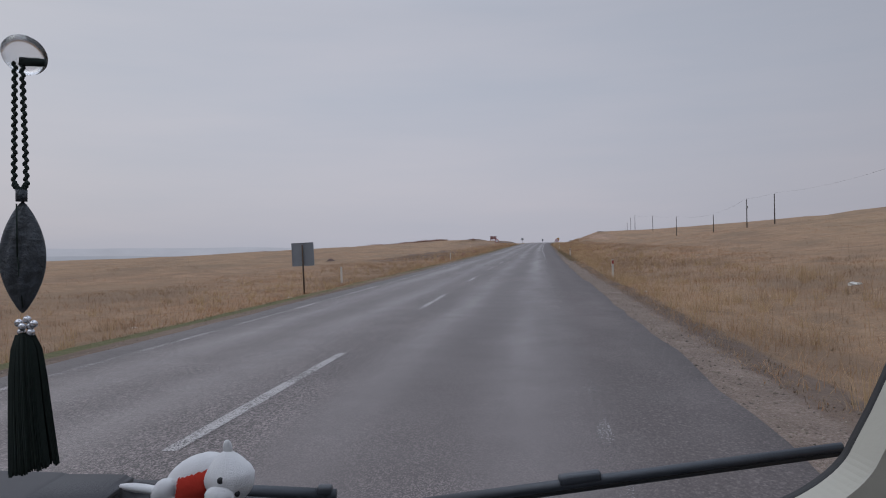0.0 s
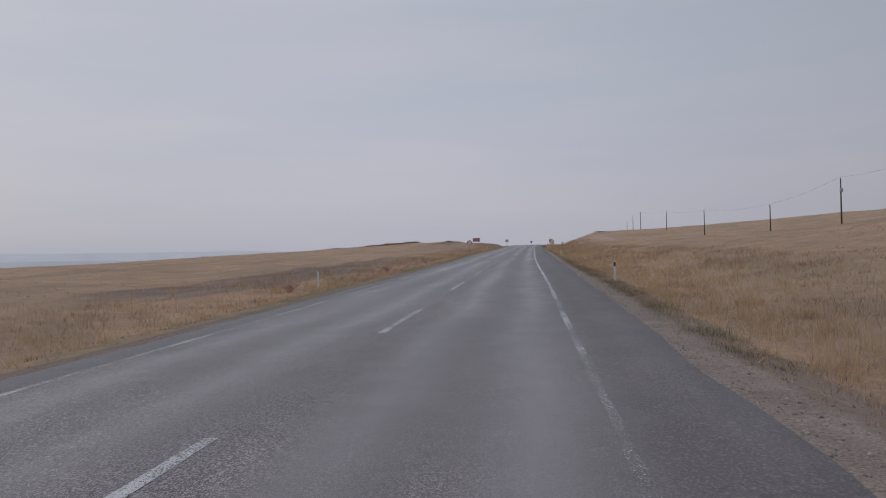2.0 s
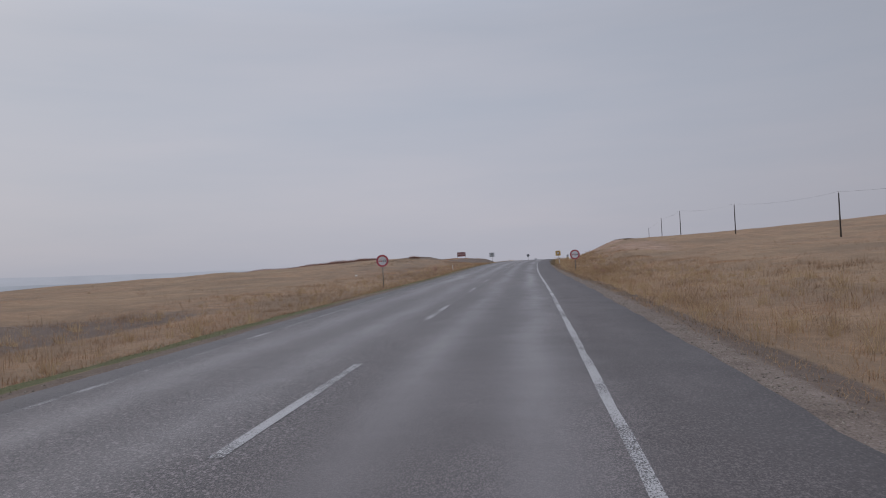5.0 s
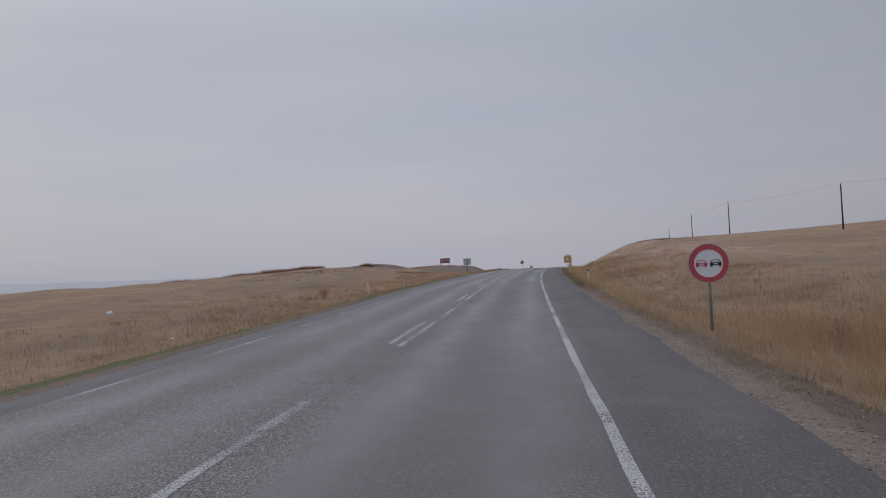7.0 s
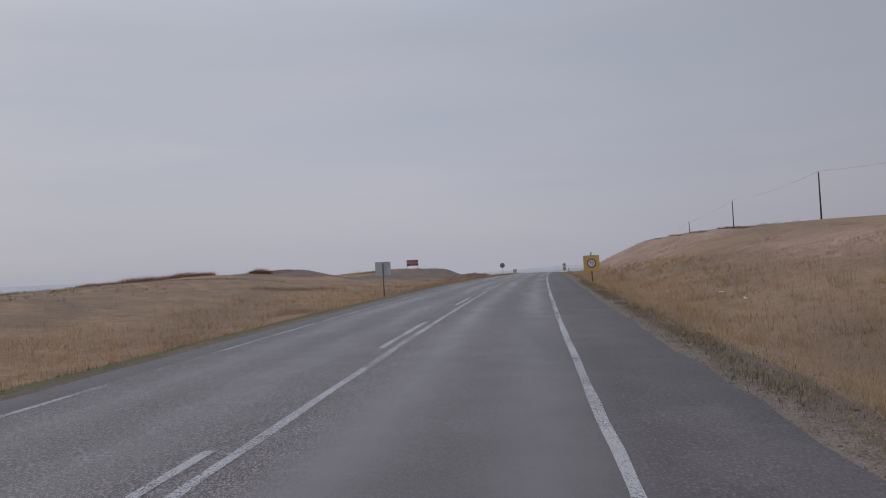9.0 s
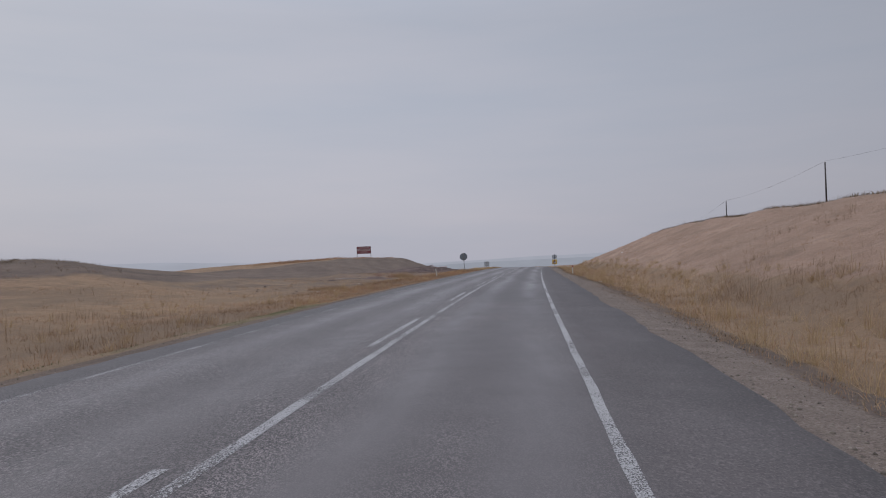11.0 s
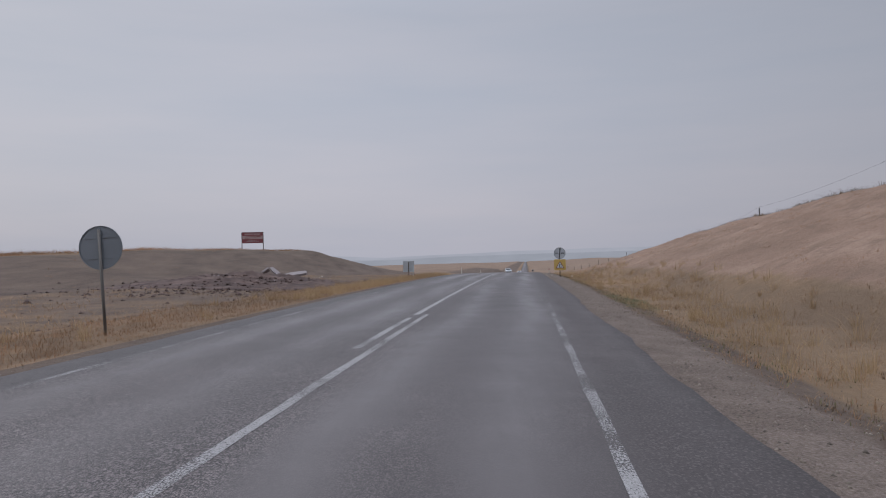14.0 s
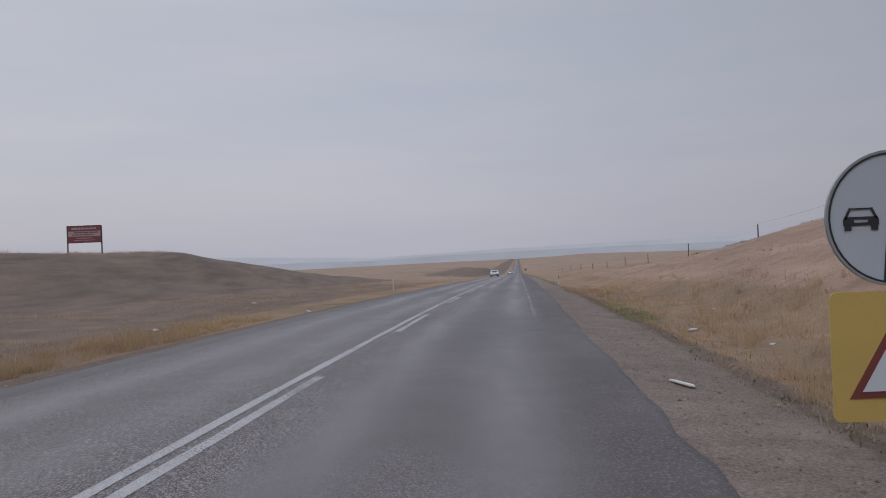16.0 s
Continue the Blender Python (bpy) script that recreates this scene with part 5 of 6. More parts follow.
def tassel_charm():
    """A drop charm that hangs from a suction cup on the windscreen."""
    # x and y are pixels of the camera's start view, set 0.6 m deep
    k = 0.6 / 1358.0

    def at_(x, y, z=0.0):
        return Vector(((x - 784) * k, (441 - y) * k, z - 0.6))

    ob = thing("tassel_charm", Matrix.Translation(START_VIEW @ at_(43, 98)), "dark fabric charm with black tassel hanging from a clear suction cup", "charm")
    into = ob.matrix_world.inverted() @ START_VIEW

    def put(name, bm, material, label="", smooth=True, parent=None):
        bm.transform(into)
        return part(name, bm, material, parent or ob, label, smooth)

    bm = bmesh.new()
    prof = ((0.0, 0.006), (0.006, 0.0055), (0.012, 0.003), (0.0172, 0.0), (0.0168, -0.001), (0.011, 0.0015), (0.0, 0.004))
    n = 28
    rows = [[bm.verts.new((r * math.cos(2 * math.pi * i / n), r * math.sin(2 * math.pi * i / n), h)) for i in range(n)] for r, h in prof[1:-1]]
    for p, q in zip(rows, rows[1:]):
        for i in range(n):
            bm.faces.new((p[i], p[(i + 1) % n], q[(i + 1) % n], q[i]))
    bm.faces.new(rows[0])
    bm.faces.new(rows[-1][::-1])
    bm.transform(Matrix.Translation(at_(43, 98)) @ pose(0, 0, 0, 38, -12, 24))
    cup = put("suction_cup", bm, M_CUP, "clear suction cup")
    bm = bmesh.new()
    rod(bm, at_(38, 108), at_(80, 112), 0.0038, 0.0030, 10)
    put("hook", bm, M_THREAD, "dark hook", True, cup)
    for x0, x1 in ((26, 25), (39, 47)):
        bm = bmesh.new()
        path = [(x0, 112)] + [(x0 + (x1 - x0) * u, 112 + 213 * u) for u in (0.25, 0.5, 0.75, 1.0)] + [(37, 340)]
        count = 40
        for i in range(count):
            u = i / (count - 1) * (len(path) - 1)
            a, f = int(min(u, len(path) - 2)), 0
            f = u - a
            x, y = path[a][0] + (path[a + 1][0] - path[a][0]) * f, path[a][1] + (path[a + 1][1] - path[a][1]) * f
            m = Matrix.Translation(at_(x + (1.4 if i % 2 else -1.4), y)) @ pose(0, 0, 0, 0, 0, 35 if i % 2 else -35) @ Matrix.Diagonal((0.0017, 0.0026, 0.0017, 1))
            bmesh.ops.create_icosphere(bm, subdivisions=2, radius=1.0, matrix=m)
        put("cord", bm, M_THREAD, "twisted black cord")
    bm = bmesh.new()
    rod(bm, at_(38, 336), at_(38, 357), 0.0042, 0.0042, 12)
    put("collar", bm, M_POUCH)
    bm = bmesh.new()
    n, rings = 40, 41
    rows = []
    for j in range(rings):
        u = j / (rings - 1)
        r = 40 * math.sin(math.pi * u) ** 0.8 + 1.5
        y = 357 + 197 * u
        rows.append([bm.verts.new(at_(40 + r * math.cos(2 * math.pi * i / n), y, (0.42 + 0.06 * math.sin(9 * u + 5 * i)) * k * r * math.sin(2 * math.pi * i / n))) for i in range(n)])
    for p, q in zip(rows, rows[1:]):
        for i in range(n):
            bm.faces.new((p[i], p[(i + 1) % n], q[(i + 1) % n], q[i]))
    bm.faces.new(rows[0])
    bm.faces.new(rows[-1][::-1])
    pouch = put("pouch", bm, M_POUCH, "almond-shaped dark fabric pouch")
    bm = bmesh.new()
    rod(bm, at_(39, 362, 0.0078), at_(41, 455, 0.0082), 0.0006, 0.0006, 6)
    rod(bm, at_(41, 455, 0.0082), at_(44, 545, 0.003), 0.0006, 0.0006, 6)
    put("seam", bm, M_THREAD, "", True, pouch)
    for i, (x, y) in enumerate(((33, 572), (43, 578), (54, 578), (63, 573), (38, 588), (58, 588), (48, 566))):
        bm = bmesh.new()
        bmesh.ops.create_icosphere(bm, subdivisions=2, radius=0.0032, matrix=Matrix.Translation(at_(x, y, 0.003 * (i % 2))))
        put("bead", bm, M_SILVER, "silvery bead")
    bm = bmesh.new()
    r = random.Random(8)
    for i in range(480):
        a, q = r.uniform(0, 6.28), math.sqrt(r.uniform(0.15, 1))
        u, v = q * math.cos(a), q * math.sin(a)
        top = at_(45 + 15 * u, 590 + 3 * abs(u), 0.006 * v)
        low = 826 - 10 * u + r.uniform(-8, 8)
        way = [top, at_(47 + 25 * u, 618, 0.009 * v), at_(49 + 31 * u, 665, 0.011 * v), at_(54 + 36 * u, 740, 0.013 * v), at_(60 + 42 * u, low, 0.014 * v)]
        rows = [[bm.verts.new(p + Vector((0.00085 * math.cos(b), 0, 0.00085 * math.sin(b)))) for b in (0.5, 2.6, 4.7)] for p in way]
        for p, q in zip(rows, rows[1:]):
            for e in range(3):
                bm.faces.new((p[e], p[(e + 1) % 3], q[(e + 1) % 3], q[e]))
    tagged(put("tassel_threads", bm, M_THREAD, "black thread tassel"), kind="stuff")


def plush_toy():
    """A small white plush animal in a red vest lying on the dashboard: one mesh."""
    # x and y are pixels of the camera's start view, set 0.78 m deep
    k = 0.78 / 1358.0
    bm = bmesh.new()

    def ball(x, y, rx, ry, z=0.0, rz=None, turn=0.0, slot=0, sub=3, taper=0.0):
        m = Matrix.Translation(((x - 784) * k, (441 - y) * k, z - 0.78)) @ pose(0, 0, 0, 0, 0, turn) @ Matrix.Diagonal((rx * k, ry * k, (rz or rx) * k, 1))
        made = bmesh.ops.create_icosphere(bm, subdivisions=sub, radius=1.0)["verts"]
        for v in made:
            up = max(0.0, v.co.y - 0.1)
            v.co.x, v.co.z = v.co.x * (1 - taper * up), v.co.z * (1 - taper * up)
            v.co = m @ v.co
        faces = {f for v in made for f in v.link_faces}
        for f in faces:
            f.material_index = slot
        return faces

    ball(409, 840, 44, 46, 0.006, 40, 8, 0, 4, 0.42)
    ball(406, 791, 8.5, 15, 0.006, 6, 6)
    ball(401, 866, 26, 21, 0.024, 20, 0, 0, 4)
    ball(345, 852, 64, 40, -0.012, 38, 27, 0, 4)
    ball(292, 868, 19, 26, 0.004, 20, -38)
    ball(312, 892, 18, 18, 0.010, 16)
    ball(248, 868, 42, 8, -0.006, 12, -7)
    vest = ball(348, 855, 66, 47, -0.009, 46, 27, 1, 5)
    bare = []
    for f in vest:
        c = f.calc_center_median()
        x, y = 784 + c.x / k, 441 - c.y / k
        if x < 318 + 0.10 * (880 - y) or x > 384 or y < 842 - 0.30 * (x - 318):
            bare.append(f)
    bmesh.ops.delete(bm, geom=bare, context="FACES")
    ball(404, 837, 6, 6.5, 0.0275, 4, 0, 2, 2)
    ball(430, 861, 5, 6, 0.023, 4, 0, 2, 2)
    ball(406, 876, 10, 8, 0.0345, 6, 0, 2, 2)
    fuzz = random.Random(4)
    for v in bm.verts:
        v.co += Vector((fuzz.uniform(-1, 1), fuzz.uniform(-1, 1), fuzz.uniform(-1, 1))) * 0.00028
    bm.transform(Matrix.Translation(-Vector(((360 - 784) * k, (441 - 895) * k, -0.78))))
    me = bpy.data.meshes.new("plush_toy")
    bm.to_mesh(me)
    bm.free()
    for mt in (M_PLUSH, M_REDFELT, M_BLACK):
        me.materials.append(mt)
    for poly in me.polygons:
        poly.use_smooth = True
    ob = new("plush_toy", me)
    ob.matrix_world = START_VIEW @ Matrix.Translation(((360 - 784) * k, (441 - 895) * k, -0.78))
    tagged(ob, "small white plush animal in a red vest on the dashboard", "plush toy")


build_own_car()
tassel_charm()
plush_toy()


# ---- stones, grass and weeds ----
def lumps(name, s, d, size, material, label, category, seed):
    """Angular lumps lying on the ground, each on six points."""
    r = np.random.RandomState(seed)
    n = len(s)
    base = np.stack([road_x(s) + d, s, surface_z(s, d)], -1)
    corners = np.array([(1, 0, 0), (0, 1, 0), (-1, 0, 0), (0, -1, 0), (0, 0, 0.8), (0, 0, -0.5)], float)
    a = r.uniform(0, 6.28, n)
    jitter = r.uniform(0.55, 1.3, (n, 6, 1))
    c = corners[None] * jitter * size[:, None, None]
    x = c[..., 0] * np.cos(a)[:, None] - c[..., 1] * np.sin(a)[:, None]
    y = c[..., 0] * np.sin(a)[:, None] + c[..., 1] * np.cos(a)[:, None]
    v = np.stack([x, y, c[..., 2]], -1) + base[:, None]
    f = np.array([(0, 1, 4), (1, 2, 4), (2, 3, 4), (3, 0, 4), (1, 0, 5), (2, 1, 5), (3, 2, 5), (0, 3, 5)])
    faces = (f[None] + 6 * np.arange(n)[:, None, None]).reshape(-1, 3)
    welded(name, v.reshape(-1, 3), faces, material, label, category)


def gravel():
    r = np.random.RandomState(77)
    n = 40000
    s = r.uniform(0, 470, n)
    right = r.uniform(0, 1, n) < 0.72
    wide = np.interp(s, (0, 290, 312, 440), (0.8, 0.7, 1.6, 1.9))
    d = np.where(right, edge_right(s) + 0.05 + np.abs(r.normal(0, 0.55, n)) * wide, edge_left(s) - 0.05 - np.abs(r.normal(0, 0.35, n)))
    size = r.lognormal(math.log(0.0145), 0.45, n)
    keep = size < 0.032
    lumps("gravel", s[keep], d[keep], size[keep], M_STONE, "loose pale gravel along the asphalt edges", "gravel", 78)
    # rubble on the dumped earth, clods on the cut and on the dug ground
    n = 260
    s, d = 419 + r.normal(0, 4.0, n), -15.5 + r.normal(0, 4.2, n)
    lumps("rubble", s, d, np.clip(r.lognormal(math.log(0.035), 0.5, n), 0.015, 0.12), M_CONCRETE, "broken pale rubble strewn over the dumped earth", "rubble", 79)
    n = 2200
    s, d = 417 + r.normal(0, 6.0, n), -14.5 + r.normal(0, 5, n)
    ok = d < -8.5
    lumps("earth_clods", s[ok], d[ok], np.clip(r.lognormal(math.log(0.055), 0.55, ok.sum()), 0.02, 0.22), M_SOIL, "dark earth clods over the dumped mound", "clods", 80)
    n = 150
    s, d = r.uniform(330, 470, n), 12.5 + np.abs(r.normal(0, 3.0, n))
    lumps("earth_clods", s, d, np.clip(r.lognormal(math.log(0.04), 0.45, n), 0.02, 0.10), M_DARKWEED, "dark clods caught on the bare cut slope", "clods", 81)
    n = 500
    s, d = r.uniform(335, 440, n), -8.5 - np.abs(r.normal(0, 6.0, n))
    lumps("earth_clods", s, d, np.clip(r.lognormal(math.log(0.05), 0.5, n), 0.02, 0.18), M_SOIL, "dark clods scattered over the dug ground", "clods", 82)


def welded(name, verts, faces, material, label, category):
    me = bpy.data.meshes.new(name)
    me.vertices.add(len(verts))
    me.vertices.foreach_set("co", verts.reshape(-1).astype(np.float32))
    me.loops.add(faces.size)
    me.loops.foreach_set("vertex_index", faces.reshape(-1).astype(np.int32))
    me.polygons.add(len(faces))
    me.polygons.foreach_set("loop_start", np.arange(0, faces.size, 3, dtype=np.int32))
    me.update(calc_edges=True)
    me.materials.append(material)
    tagged(new(name, me), label, category, kind="stuff")


def blades(name, s, d, height, blades_each, width, spread, material, label, category, seed, lay=1.0):
    """Tufts of bent blades: each blade is three triangles on five points."""
    r = np.random.RandomState(seed)
    n = len(s) * blades_each
    S, D, H = np.repeat(s, blades_each), np.repeat(d, blades_each), np.repeat(height, blades_each)
    a, tilt = r.uniform(0, 6.28, n), np.abs(r.normal(0.0, 0.75 * lay, n))
    rad = spread * np.sqrt(r.uniform(0, 1, n)) * np.repeat(np.clip(height, 0.1, 0.6), blades_each) * 2
    px, py = rad * np.cos(a), rad * np.sin(a)
    h = H * r.uniform(0.45, 1.15, n)
    lean = h * np.tan(np.clip(tilt, 0, 1.25))
    b = a + r.normal(0, 0.9, n)
    base = np.stack([road_x(S) + D + px, S + py, ground_z(S, D) - 0.03], -1)
    side = np.stack([-np.sin(b), np.cos(b), 0 * b], -1) * (width * r.uniform(0.6, 1.4, n))[:, None]
    out = np.stack([np.cos(b), np.sin(b), 0 * b], -1)
    midp = base + out * (0.32 * lean)[:, None] + np.stack([0 * h, 0 * h, 0.6 * h], -1)
    tip = base + out * lean[:, None] + np.stack([0 * h, 0 * h, h], -1)
    v = np.stack([base - side, base + side, midp - 0.75 * side, midp + 0.75 * side, tip], 1)
    f = np.array([(0, 1, 3), (0, 3, 2), (2, 3, 4)])
    faces = (f[None] + 5 * np.arange(n)[:, None, None]).reshape(-1, 3)
    welded(name, v.reshape(-1, 3), faces, material, label, category)


def grass():
    r = np.random.RandomState(91)

    def scatter(n, s0, s1, d0, d1, power, clump=0.0, seed=0):
        s = r.uniform(s0, s1, n)
        d = d0 + (d1 - d0) * r.uniform(0, 1, n) ** power
        if clump:
            keep = waves(road_x(s) + d, s, 6.0, seed) + 0.6 * waves(road_x(s) + d, s, 23.0, seed + 1) > r.uniform(-1.3, 1.0, n) * clump
            s, d = s[keep], d[keep]
        return s, d

    # tall verge on the right, thinner where the shoulder is wide and bare
    s, d = scatter(58000, 2, 480, 5.05, 17, 1.5, 1.5, 5)
    lim = verge_foot(s)
    upper = np.interp(s, (270, 320), (17.5, 10.6)) + 0.7 * waves(s, d, 9, 63)
    ok = (d > lim) & ((d < upper) | (r.uniform(0, 1, len(s)) < 0.04))
    s, d = s[ok], d[ok]
    h = (0.26 + 0.26 * (0.5 + 0.5 * waves(d, s, 14, 61))) * np.interp(d - verge_foot(s), (0.0, 1.6, 4.5, 10.5), (0.45, 1.1, 1.0, 0.75)) * np.interp(s, (370, 400), (1.0, 0.72))
    foot = (d < np.interp(s, (0, 300, 330), (8.6, 8.6, 10.2)) + 1.2 * waves(s, d, 17, 67)) & (r.uniform(0, 1, len(s)) < 0.7)
    for pick, material, seed in ((~foot, M_STRAW, 1), (foot, M_GOLD, 19)):
        blades("tall_grass", s[pick], d[pick], np.clip(h[pick] * 0.56, 0.07, 0.5), 8, 0.0045, 0.95, material, "tall dry straw-coloured grass on the verge", "grass", seed, 1.3)
    s, d = scatter(40000, 2, 440, -4.75, -17, 1.35, 1.5, 6)
    inside = d < np.interp(s, (310, 335), (-5.7, -5.1))
    s, d = s[inside], d[inside]
    bare = ((s > 400) & (d < -7.5)) | ((s > 325) & (d < -8.6) & (waves(s, d, 11, 64) < 0.45))
    s, d = s[~bare], d[~bare]
    h = (0.24 + 0.22 * (0.5 + 0.5 * waves(d, s, 14, 62))) * np.interp(-d, (4.8, 6.6, 10, 15), (0.4, 1.0, 1.0, 0.75)) * np.interp(s, (380, 410), (1.0, 0.6))
    blades("tall_grass", s, d, np.clip(h * 0.54, 0.07, 0.5), 8, 0.0047, 0.95, M_STRAW, "tall dry straw-coloured grass on the verge", "grass", 2, 1.3)
    # fuller growth where the left verge stands level with the road, and low golden patches on the dug ground
    s, d = scatter(7500, 318, 445, -5.05, -9.0, 1.2)
    thin = r.uniform(0, 1, len(s)) < np.interp(s, (385, 410), (1.0, 0.75)) * np.interp(-d, (7.0, 8.0), (1.0, 0.5))
    s, d = s[thin], d[thin]
    blades("tall_grass", s, d, r.uniform(0.07, 0.22, len(s)) * np.interp(-d, (5.0, 6.5), (0.6, 1.0)) * np.interp(s, (380, 410), (1.0, 0.9)), 7, 0.0050, 0.95, M_STRAW, "tall dry straw-coloured grass on the verge", "grass", 20, 1.3)
    s, d = scatter(9000, 325, 560, -8.5, -23, 1.0, 0.45, 18)
    blades("field_grass", s, d, r.uniform(0.06, 0.22, len(s)), 6, 0.008, 1.0, M_GOLD, "low golden grass patches on the dug ground", "grass", 21)
    # tall seeded stalks standing over the verge
    s, d = scatter(2600, 5, 330, 6.6, 15, 1.4, 0.5, 19)
    blades("tall_stalks", s, d, r.uniform(0.45, 0.85, len(s)), 3, 0.0045, 0.2, M_GOLD, "tall thin golden stalks standing in the verge", "grass", 22)
    s, d = scatter(1500, 5, 330, -6.8, -15, 1.4, 0.5, 20)
    blades("tall_stalks", s, d, r.uniform(0.4, 0.7, len(s)), 3, 0.0045, 0.2, M_GOLD, "tall thin golden stalks standing in the verge", "grass", 23)
    n = 420
    s, d = 200 + r.normal(0, 3.5, n), 8.6 + r.normal(0, 0.8, n)
    blades("tall_grass", s, d, r.uniform(0.35, 0.75, n), 7, 0.006, 0.6, M_GOLD, "tall golden grass clump on the verge", "grass", 24)
    # pale feathery tussocks that stand out of the verge
    s, d = scatter(3000, 4, 470, 0.5, 8.0, 1.2, 0.9, 31)
    d = d + verge_foot(s)
    ok = d < np.interp(s, (270, 320), (16, 11.5))
    s, d = s[ok], d[ok]
    blades("grass_tussock", s, d, r.uniform(0.28, 0.62, len(s)), 42, 0.0034, 0.16, M_PALE, "pale feathery tussocks of dry grass on the verge", "grass", 27)
    s, d = scatter(2200, 4, 420, -5.6, -14, 1.2, 0.9, 32)
    ok = (s < 330) | (d > -9)
    s, d = s[ok], d[ok]
    blades("grass_tussock", s, d, r.uniform(0.22, 0.5, len(s)), 36, 0.0034, 0.16, M_PALE, "pale feathery tussocks of dry grass on the verge", "grass", 28)
    s, d = scatter(420, 395, 446, -5.1, -6.9, 1.0)
    blades("grass_tussock", s, d, r.uniform(0.18, 0.42, len(s)), 40, 0.0036, 0.2, M_PALE, "pale feathery tussocks of dry grass on the verge", "grass", 29)
    # brown seeding weeds that stand in loose clumps
    s0, d0 = scatter(150, 6, 320, -6.6, -16, 1.3)
    s1, d1 = scatter(190, 6, 330, 7.2, 18, 1.3)
    s, d = np.repeat(np.concatenate([s0, s1]), 16), np.repeat(np.concatenate([d0, d1]), 16)
    s, d = s + r.normal(0, 0.8, len(s)), d + r.normal(0, 0.45, len(s))
    blades("weed_clumps", s, d, r.uniform(0.15, 0.5, len(s)), 9, 0.0032, 0.3, M_BROWN, "soft brown clumps of seeding weeds in the dry grass", "weeds", 33)
    # open field, in sparse short tufts
    s, d = scatter(17000, 20, 520, 15, 62, 1.25, 1.5, 7)
    cutface = (s > 285) & (d < 20.5) & (r.uniform(0, 1, len(s)) < 0.95)
    s, d = s[~cutface], d[~cutface]
    blades("field_grass", s, d, r.uniform(0.08, 0.22, len(s)), 6, 0.008, 0.9, M_STRAW, "short dry grass tufts over the hillside", "grass", 3, 1.5)
    s, d = scatter(15000, 20, 560, -15, -75, 1.2, 1.5, 8)
    bankface = (s > 335) & (d > -41) & (r.uniform(0, 1, len(s)) < 0.8)
    s, d = s[~bankface], d[~bankface]
    blades("field_grass", s, d, r.uniform(0.08, 0.22, len(s)), 6, 0.008, 0.9, M_STRAW, "short dry grass tufts over the steppe", "grass", 4, 1.5)
    # grass fringe along the crest of the cut and on top of the bank
    n = 2600
    s = r.uniform(300, 500, n)
    blades("crest_grass", s, 20.6 + np.abs(r.normal(0, 1.2, n)), r.uniform(0.12, 0.32, n), 7, 0.014, 0.6, M_DARKWEED, "withered brown grass fringe along the top of the cut", "grass", 5)
    n = 2400
    s = r.uniform(420, 575, n)
    blades("crest_grass", s, -41 - np.abs(r.normal(0, 4, n)), r.uniform(0.2, 0.5, n), 7, 0.015, 0.4, M_STRAW, "dry grass fringe along the top of the bank", "grass", 6)
    # brown weeds mixed in, green edge of the shoulder
    s, d = scatter(2400, 2, 470, 5.7, 40, 2.0, 0.6, 9)
    blades("brown_weeds", s, d, r.uniform(0.05, 0.14, len(s)), 8, 0.006, 0.6, M_DARKWEED, "withered brown weeds among the grass", "weeds", 7)
    s, d = scatter(1300, 2, 470, -5.4, -40, 1.8, 0.6, 10)
    blades("brown_weeds", s, d, r.uniform(0.05, 0.14, len(s)), 8, 0.006, 0.6, M_DARKWEED, "withered brown weeds among the grass", "weeds", 8)
    s, d = scatter(19000, 2, 330, -4.8, -6.1, 1.0, 1.2, 11)
    blades("green_grass", s, d, r.uniform(0.015, 0.06, len(s)), 6, 0.008, 0.8, M_GREEN, "low green grass along the gravel shoulder", "grass", 9)
    s, d = scatter(1700, 372, 470, 5.4, 7.0, 1.0, 0.9, 12)
    blades("green_grass", s, d, r.uniform(0.03, 0.09, len(s)), 6, 0.008, 0.8, M_GREEN, "low green grass along the gravel shoulder", "grass", 10)
    # low weeds, still half green, that close in on the gravel at the verge's foot
    for s0, s1, n in ((62, 118, 2600), (222, 292, 2800)):
        s = r.uniform(s0, s1, n)
        d = verge_foot(s) - 0.12 + np.abs(r.normal(0, 0.5, n))
        ok = waves(s, d, 5.0, 69) > -0.55
        s, d = s[ok], d[ok]
        h = r.uniform(0.03, 0.12, len(s)) * (1.0 + 0.5 * waves(s, d, 3.0, 70))
        fresh = r.uniform(0, 1, len(s)) < 0.62
        blades("green_grass", s[fresh], d[fresh], np.clip(h[fresh], 0.03, 0.2), 14, 0.0034, 0.9, M_GREEN, "low half-green weeds along the gravel shoulder", "grass", 34, 1.3)
        blades("brown_weeds", s[~fresh], d[~fresh], np.clip(h[~fresh] * 1.3, 0.03, 0.24), 14, 0.003, 0.9, M_DARKWEED, "withered brown weeds at the edge of the verge", "weeds", 35, 1.3)
    # brown weeds on the humps, a golden clump beside the dug ground
    n = 700
    s = r.uniform(262, 312, n)
    blades("brown_weeds", s, -26.5 + r.normal(0, 2.6, n), r.uniform(0.10, 0.24, n), 8, 0.010, 0.7, M_DARKWEED, "withered brown weeds along the ridge of the hump", "weeds", 12)
    n = 500
    s = 338 + r.normal(0, 5, n)
    blades("brown_weeds", s, -33.5 + r.normal(0, 3, n), r.uniform(0.10, 0.22, n), 8, 0.010, 0.7, M_DARKWEED, "withered brown weeds along the ridge of the hump", "weeds", 13)
    # a rounded thicket on the hump's crest and a low brown belt at its foot
    n = 260
    a, q = r.uniform(0, 6.28, n), np.sqrt(r.uniform(0, 1, n))
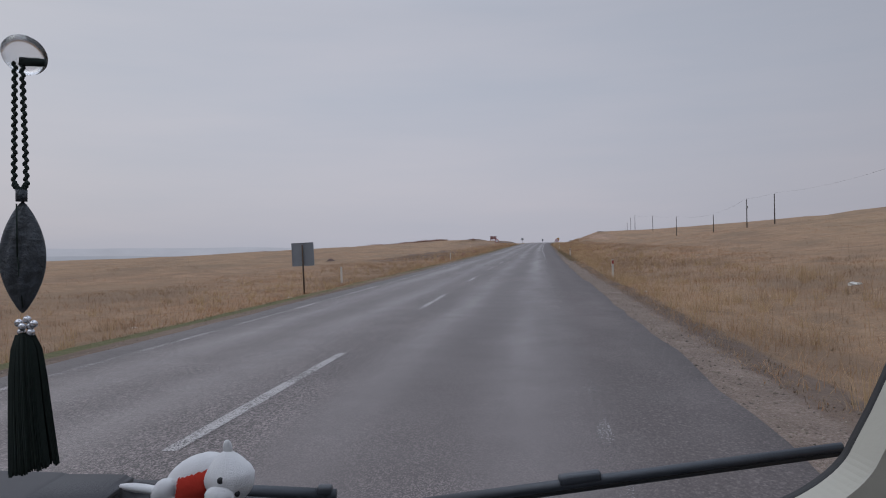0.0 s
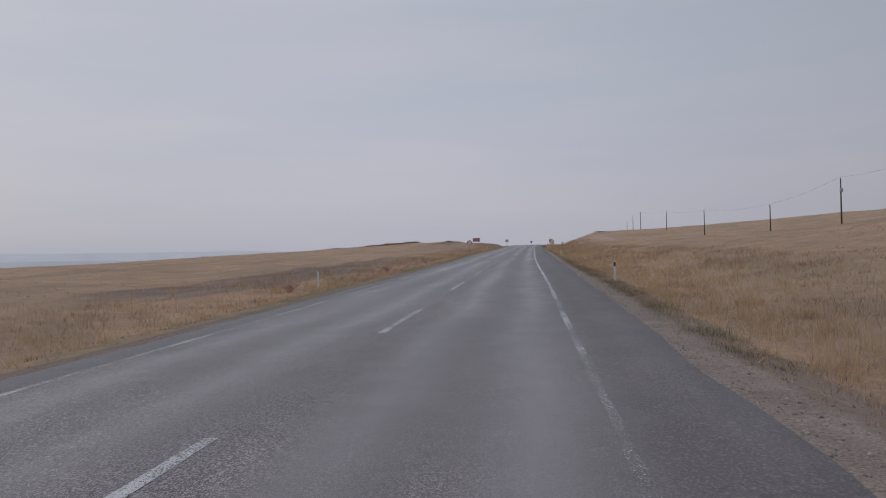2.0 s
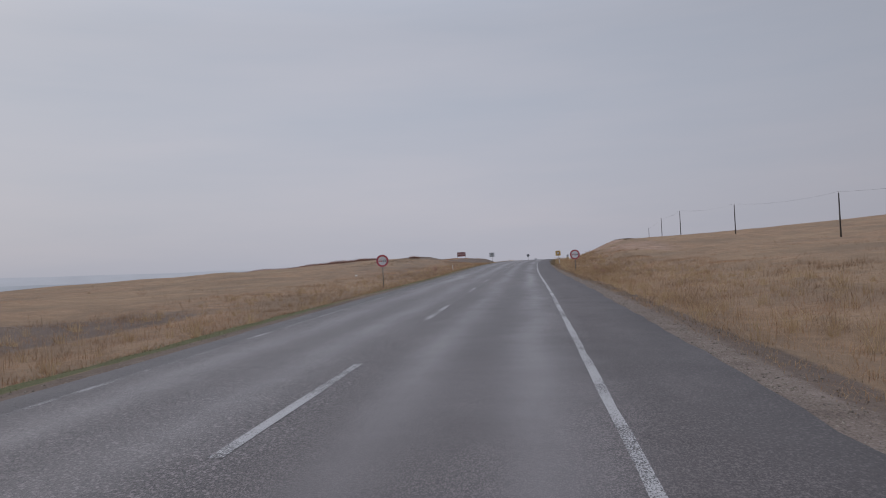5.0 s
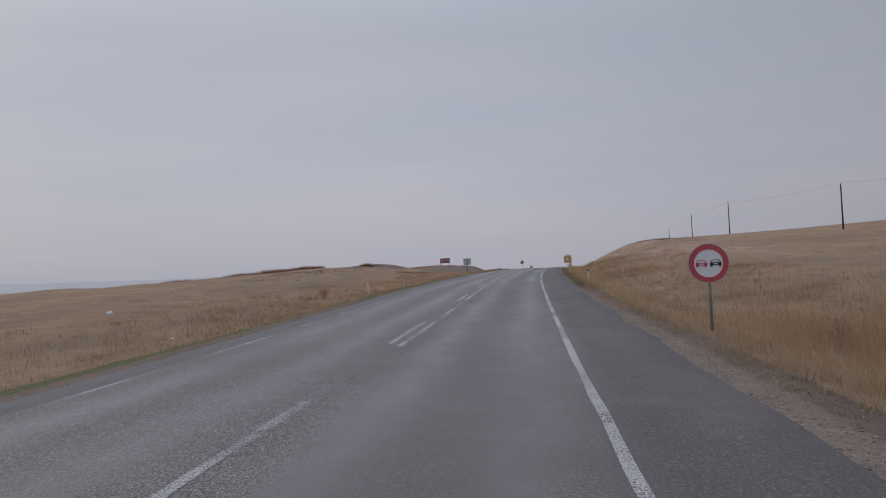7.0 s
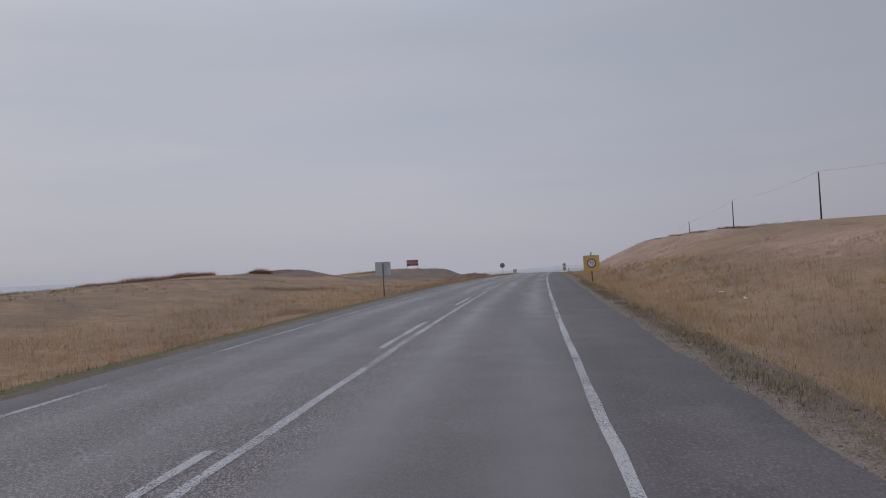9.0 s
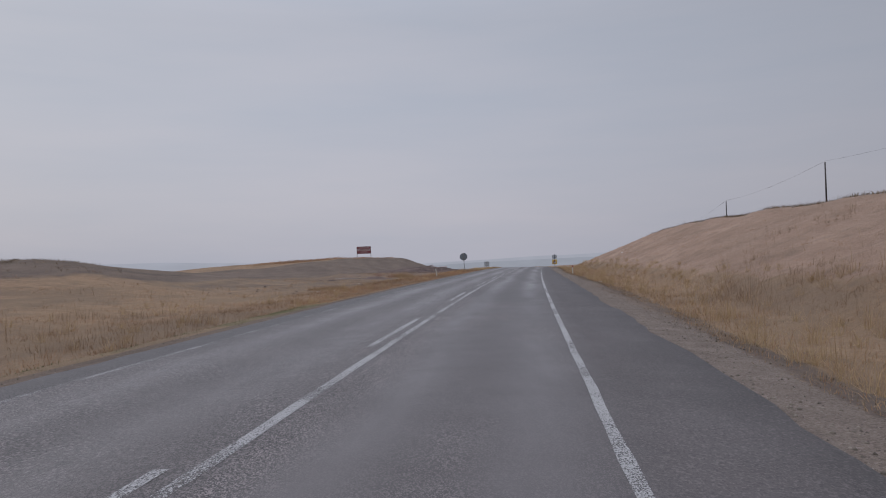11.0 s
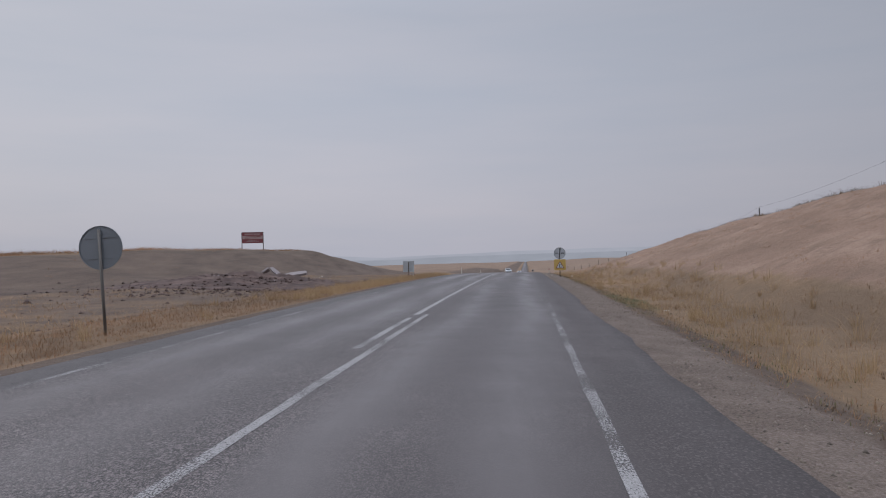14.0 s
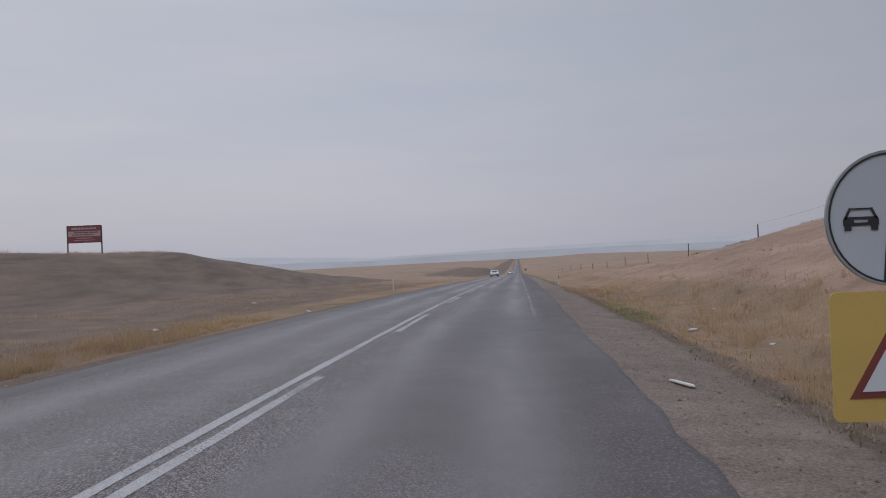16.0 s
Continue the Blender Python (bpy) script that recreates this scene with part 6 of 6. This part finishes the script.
    blades("thicket", 330.5 + 1.0 * q * np.sin(a), -32.2 + 1.25 * q * np.cos(a), r.uniform(0.45, 0.95, n) * (1.1 - 0.6 * q), 14, 0.009, 0.4, M_BUSH, "rounded reddish-brown thicket on the crest of the hump", "brush", 36)
    n = 420
    u = r.uniform(0, 1, n)
    blades("brown_weeds", 291 + 9 * u + r.normal(0, 0.9, n), -17.6 + 2.6 * u + r.normal(0, 0.5, n), r.uniform(0.10, 0.3, n), 8, 0.005, 0.6, M_BROWN, "low belt of withered brown weeds at the foot of the hump", "weeds", 37)
    n = 330
    a, q = r.uniform(0, 6.28, n), np.sqrt(r.uniform(0, 1, n))
    blades("tall_grass", 377.8 + 1.0 * q * np.sin(a), -12.9 + 1.4 * q * np.cos(a), r.uniform(0.4, 0.85, n) * (1.1 - 0.6 * q), 7, 0.006, 0.55, M_GOLD, "tall golden grass clump beside dug ground", "grass", 14)
    n = 300
    a, q = r.uniform(0, 6.28, n), np.sqrt(r.uniform(0, 1, n))
    blades("tall_grass", 341.0 + 0.9 * q * np.sin(a), -11.3 + 1.3 * q * np.cos(a), r.uniform(0.2, 0.6, n) * (1.1 - 0.8 * q), 8, 0.007, 0.6, M_GOLD, "tall golden grass clump beside dug ground", "grass", 15)
    # broken twigs and straw washed together on the dirt shoulder
    n = 16000
    s = r.uniform(2, 470, n)
    d = verge_foot(s) - np.interp(s, (295, 315, 362, 380), (0.3, 1.0, 0.8, 0.5)) + np.abs(r.normal(0, 1, n)) * np.interp(s, (290, 315, 362, 380), (0.4, 0.9, 0.8, 0.55)) * (0.5 + 0.5 * (waves(s, s * 0, 5.0, 65) > -0.2))
    blades("twig_debris", s, d, r.uniform(0.012, 0.04, n), 2, 0.007, 1.6, M_DARKWEED, "broken twigs and dead stalks strewn on the dirt shoulder", "debris", 16)
    # dark trodden weeds where the verge meets the shoulder
    n = 12000
    s = r.uniform(2, 470, n)
    d = verge_foot(s) - 0.05 + np.abs(r.normal(0, 0.5, n))
    ok = waves(s, d, 8.0, 68) > np.interp(s, (360, 380), (-0.6, 0.35))
    blades("brown_weeds", s[ok], d[ok], r.uniform(0.02, 0.085, ok.sum()), 7, 0.005, 1.0, M_DARKWEED, "trodden brown weeds at the edge of the verge", "weeds", 25, 1.7)
    # a few weeds that hold on the bare cut face
    s, d = scatter(2600, 290, 500, 10.5, 20.3, 1.0, 0.5, 17)
    blades("brown_weeds", s, d, r.uniform(0.04, 0.13, len(s)), 7, 0.007, 1.0, M_STRAW, "short dry weeds scattered over the bare cut slope", "weeds", 17)
    # a long hedge of leafless brush that runs off along the rise
    n = 2600
    d = -47.5 - 98 * r.uniform(0, 1, n) ** 1.2
    s = 350 + r.normal(0, 0.9, n)
    tall = (0.9 + 0.4 * np.clip(waves(d, s, 9, 66), -1, 1)) * r.uniform(0.6, 1.1, n)
    blades("brush", s, d, tall, 12, 0.014, 0.35, M_BUSH, "leafless reddish-brown brush growing in a row on the rise", "brush", 18)
    # laid straw at the foot of the verge
    n = 6000
    s = r.uniform(2, 470, n)
    d = verge_foot(s) - 0.1 + np.abs(r.normal(0, 0.45, n))
    blades("laid_straw", s, d, r.uniform(0.02, 0.05, n), 2, 0.006, 1.5, M_STRAW, "flattened straw lying at the verge's foot", "grass", 11)


def dry_bush(s, d, h, wide, seed, label="leafless brown thistle bush standing in the dry grass", stalks=26):
    """Forked stems from one root, each fork carrying thin twigs and seed heads."""
    r = random.Random(seed)
    ob = thing("dry_bush", place(s, d, 0, seed * 50), label, "bush", "dry bushes")
    stems, heads_ = bmesh.new(), bmesh.new()
    for i in range(stalks):
        a, t = r.uniform(0, 6.28), math.sqrt(r.uniform(0.02, 1.0))
        tip = Vector((math.cos(a) * wide * t, math.sin(a) * wide * t, h * (1 - 0.6 * t * t) * r.uniform(0.75, 1.0)))
        knee = Vector((tip.x * 0.35, tip.y * 0.35, tip.z * 0.45))
        rod(stems, (tip.x * 0.12, tip.y * 0.12, -0.05), knee, 0.008, 0.006, 5)
        rod(stems, knee, tip, 0.006, 0.003, 5)
        for j in range(7):
            p = knee.lerp(tip, r.uniform(0.0, 1))
            q = p + Vector((r.uniform(-1, 1), r.uniform(-1, 1), r.uniform(-0.1, 1))) * 0.2 * h
            rod(stems, p, q, 0.004, 0.002, 4)
            bmesh.ops.create_icosphere(heads_, subdivisions=1, radius=r.uniform(0.008, 0.018), matrix=Matrix.Translation(q) @ Matrix.Diagonal((1, 1, 1.8, 1)))
    part("stem", stems, M_BUSH, ob)
    tagged(part("seed_heads", heads_, M_BUSH, ob), kind="stuff")


for k_, (s_, d_, h_, w_) in enumerate(((86.7, -8.4, 0.6, 0.45), (110.5, -8.2, 0.5, 0.4), (230.0, -9.9, 0.9, 0.45), (137, -9.0, 0.5, 0.6), (142, -8.6, 0.4, 0.4),
                                       (375.5, -15.2, 0.5, 0.9), (374.2, -13.6, 0.35, 0.8), (199.3, 8.2, 0.75, 0.22), (193.9, 8.3, 0.7, 0.2), (300, 9.2, 0.6, 0.4))):
    dry_bush(s_, d_, h_, w_, 200 + k_, stalks=9 if w_ < 0.3 else 26)
gravel()
grass()
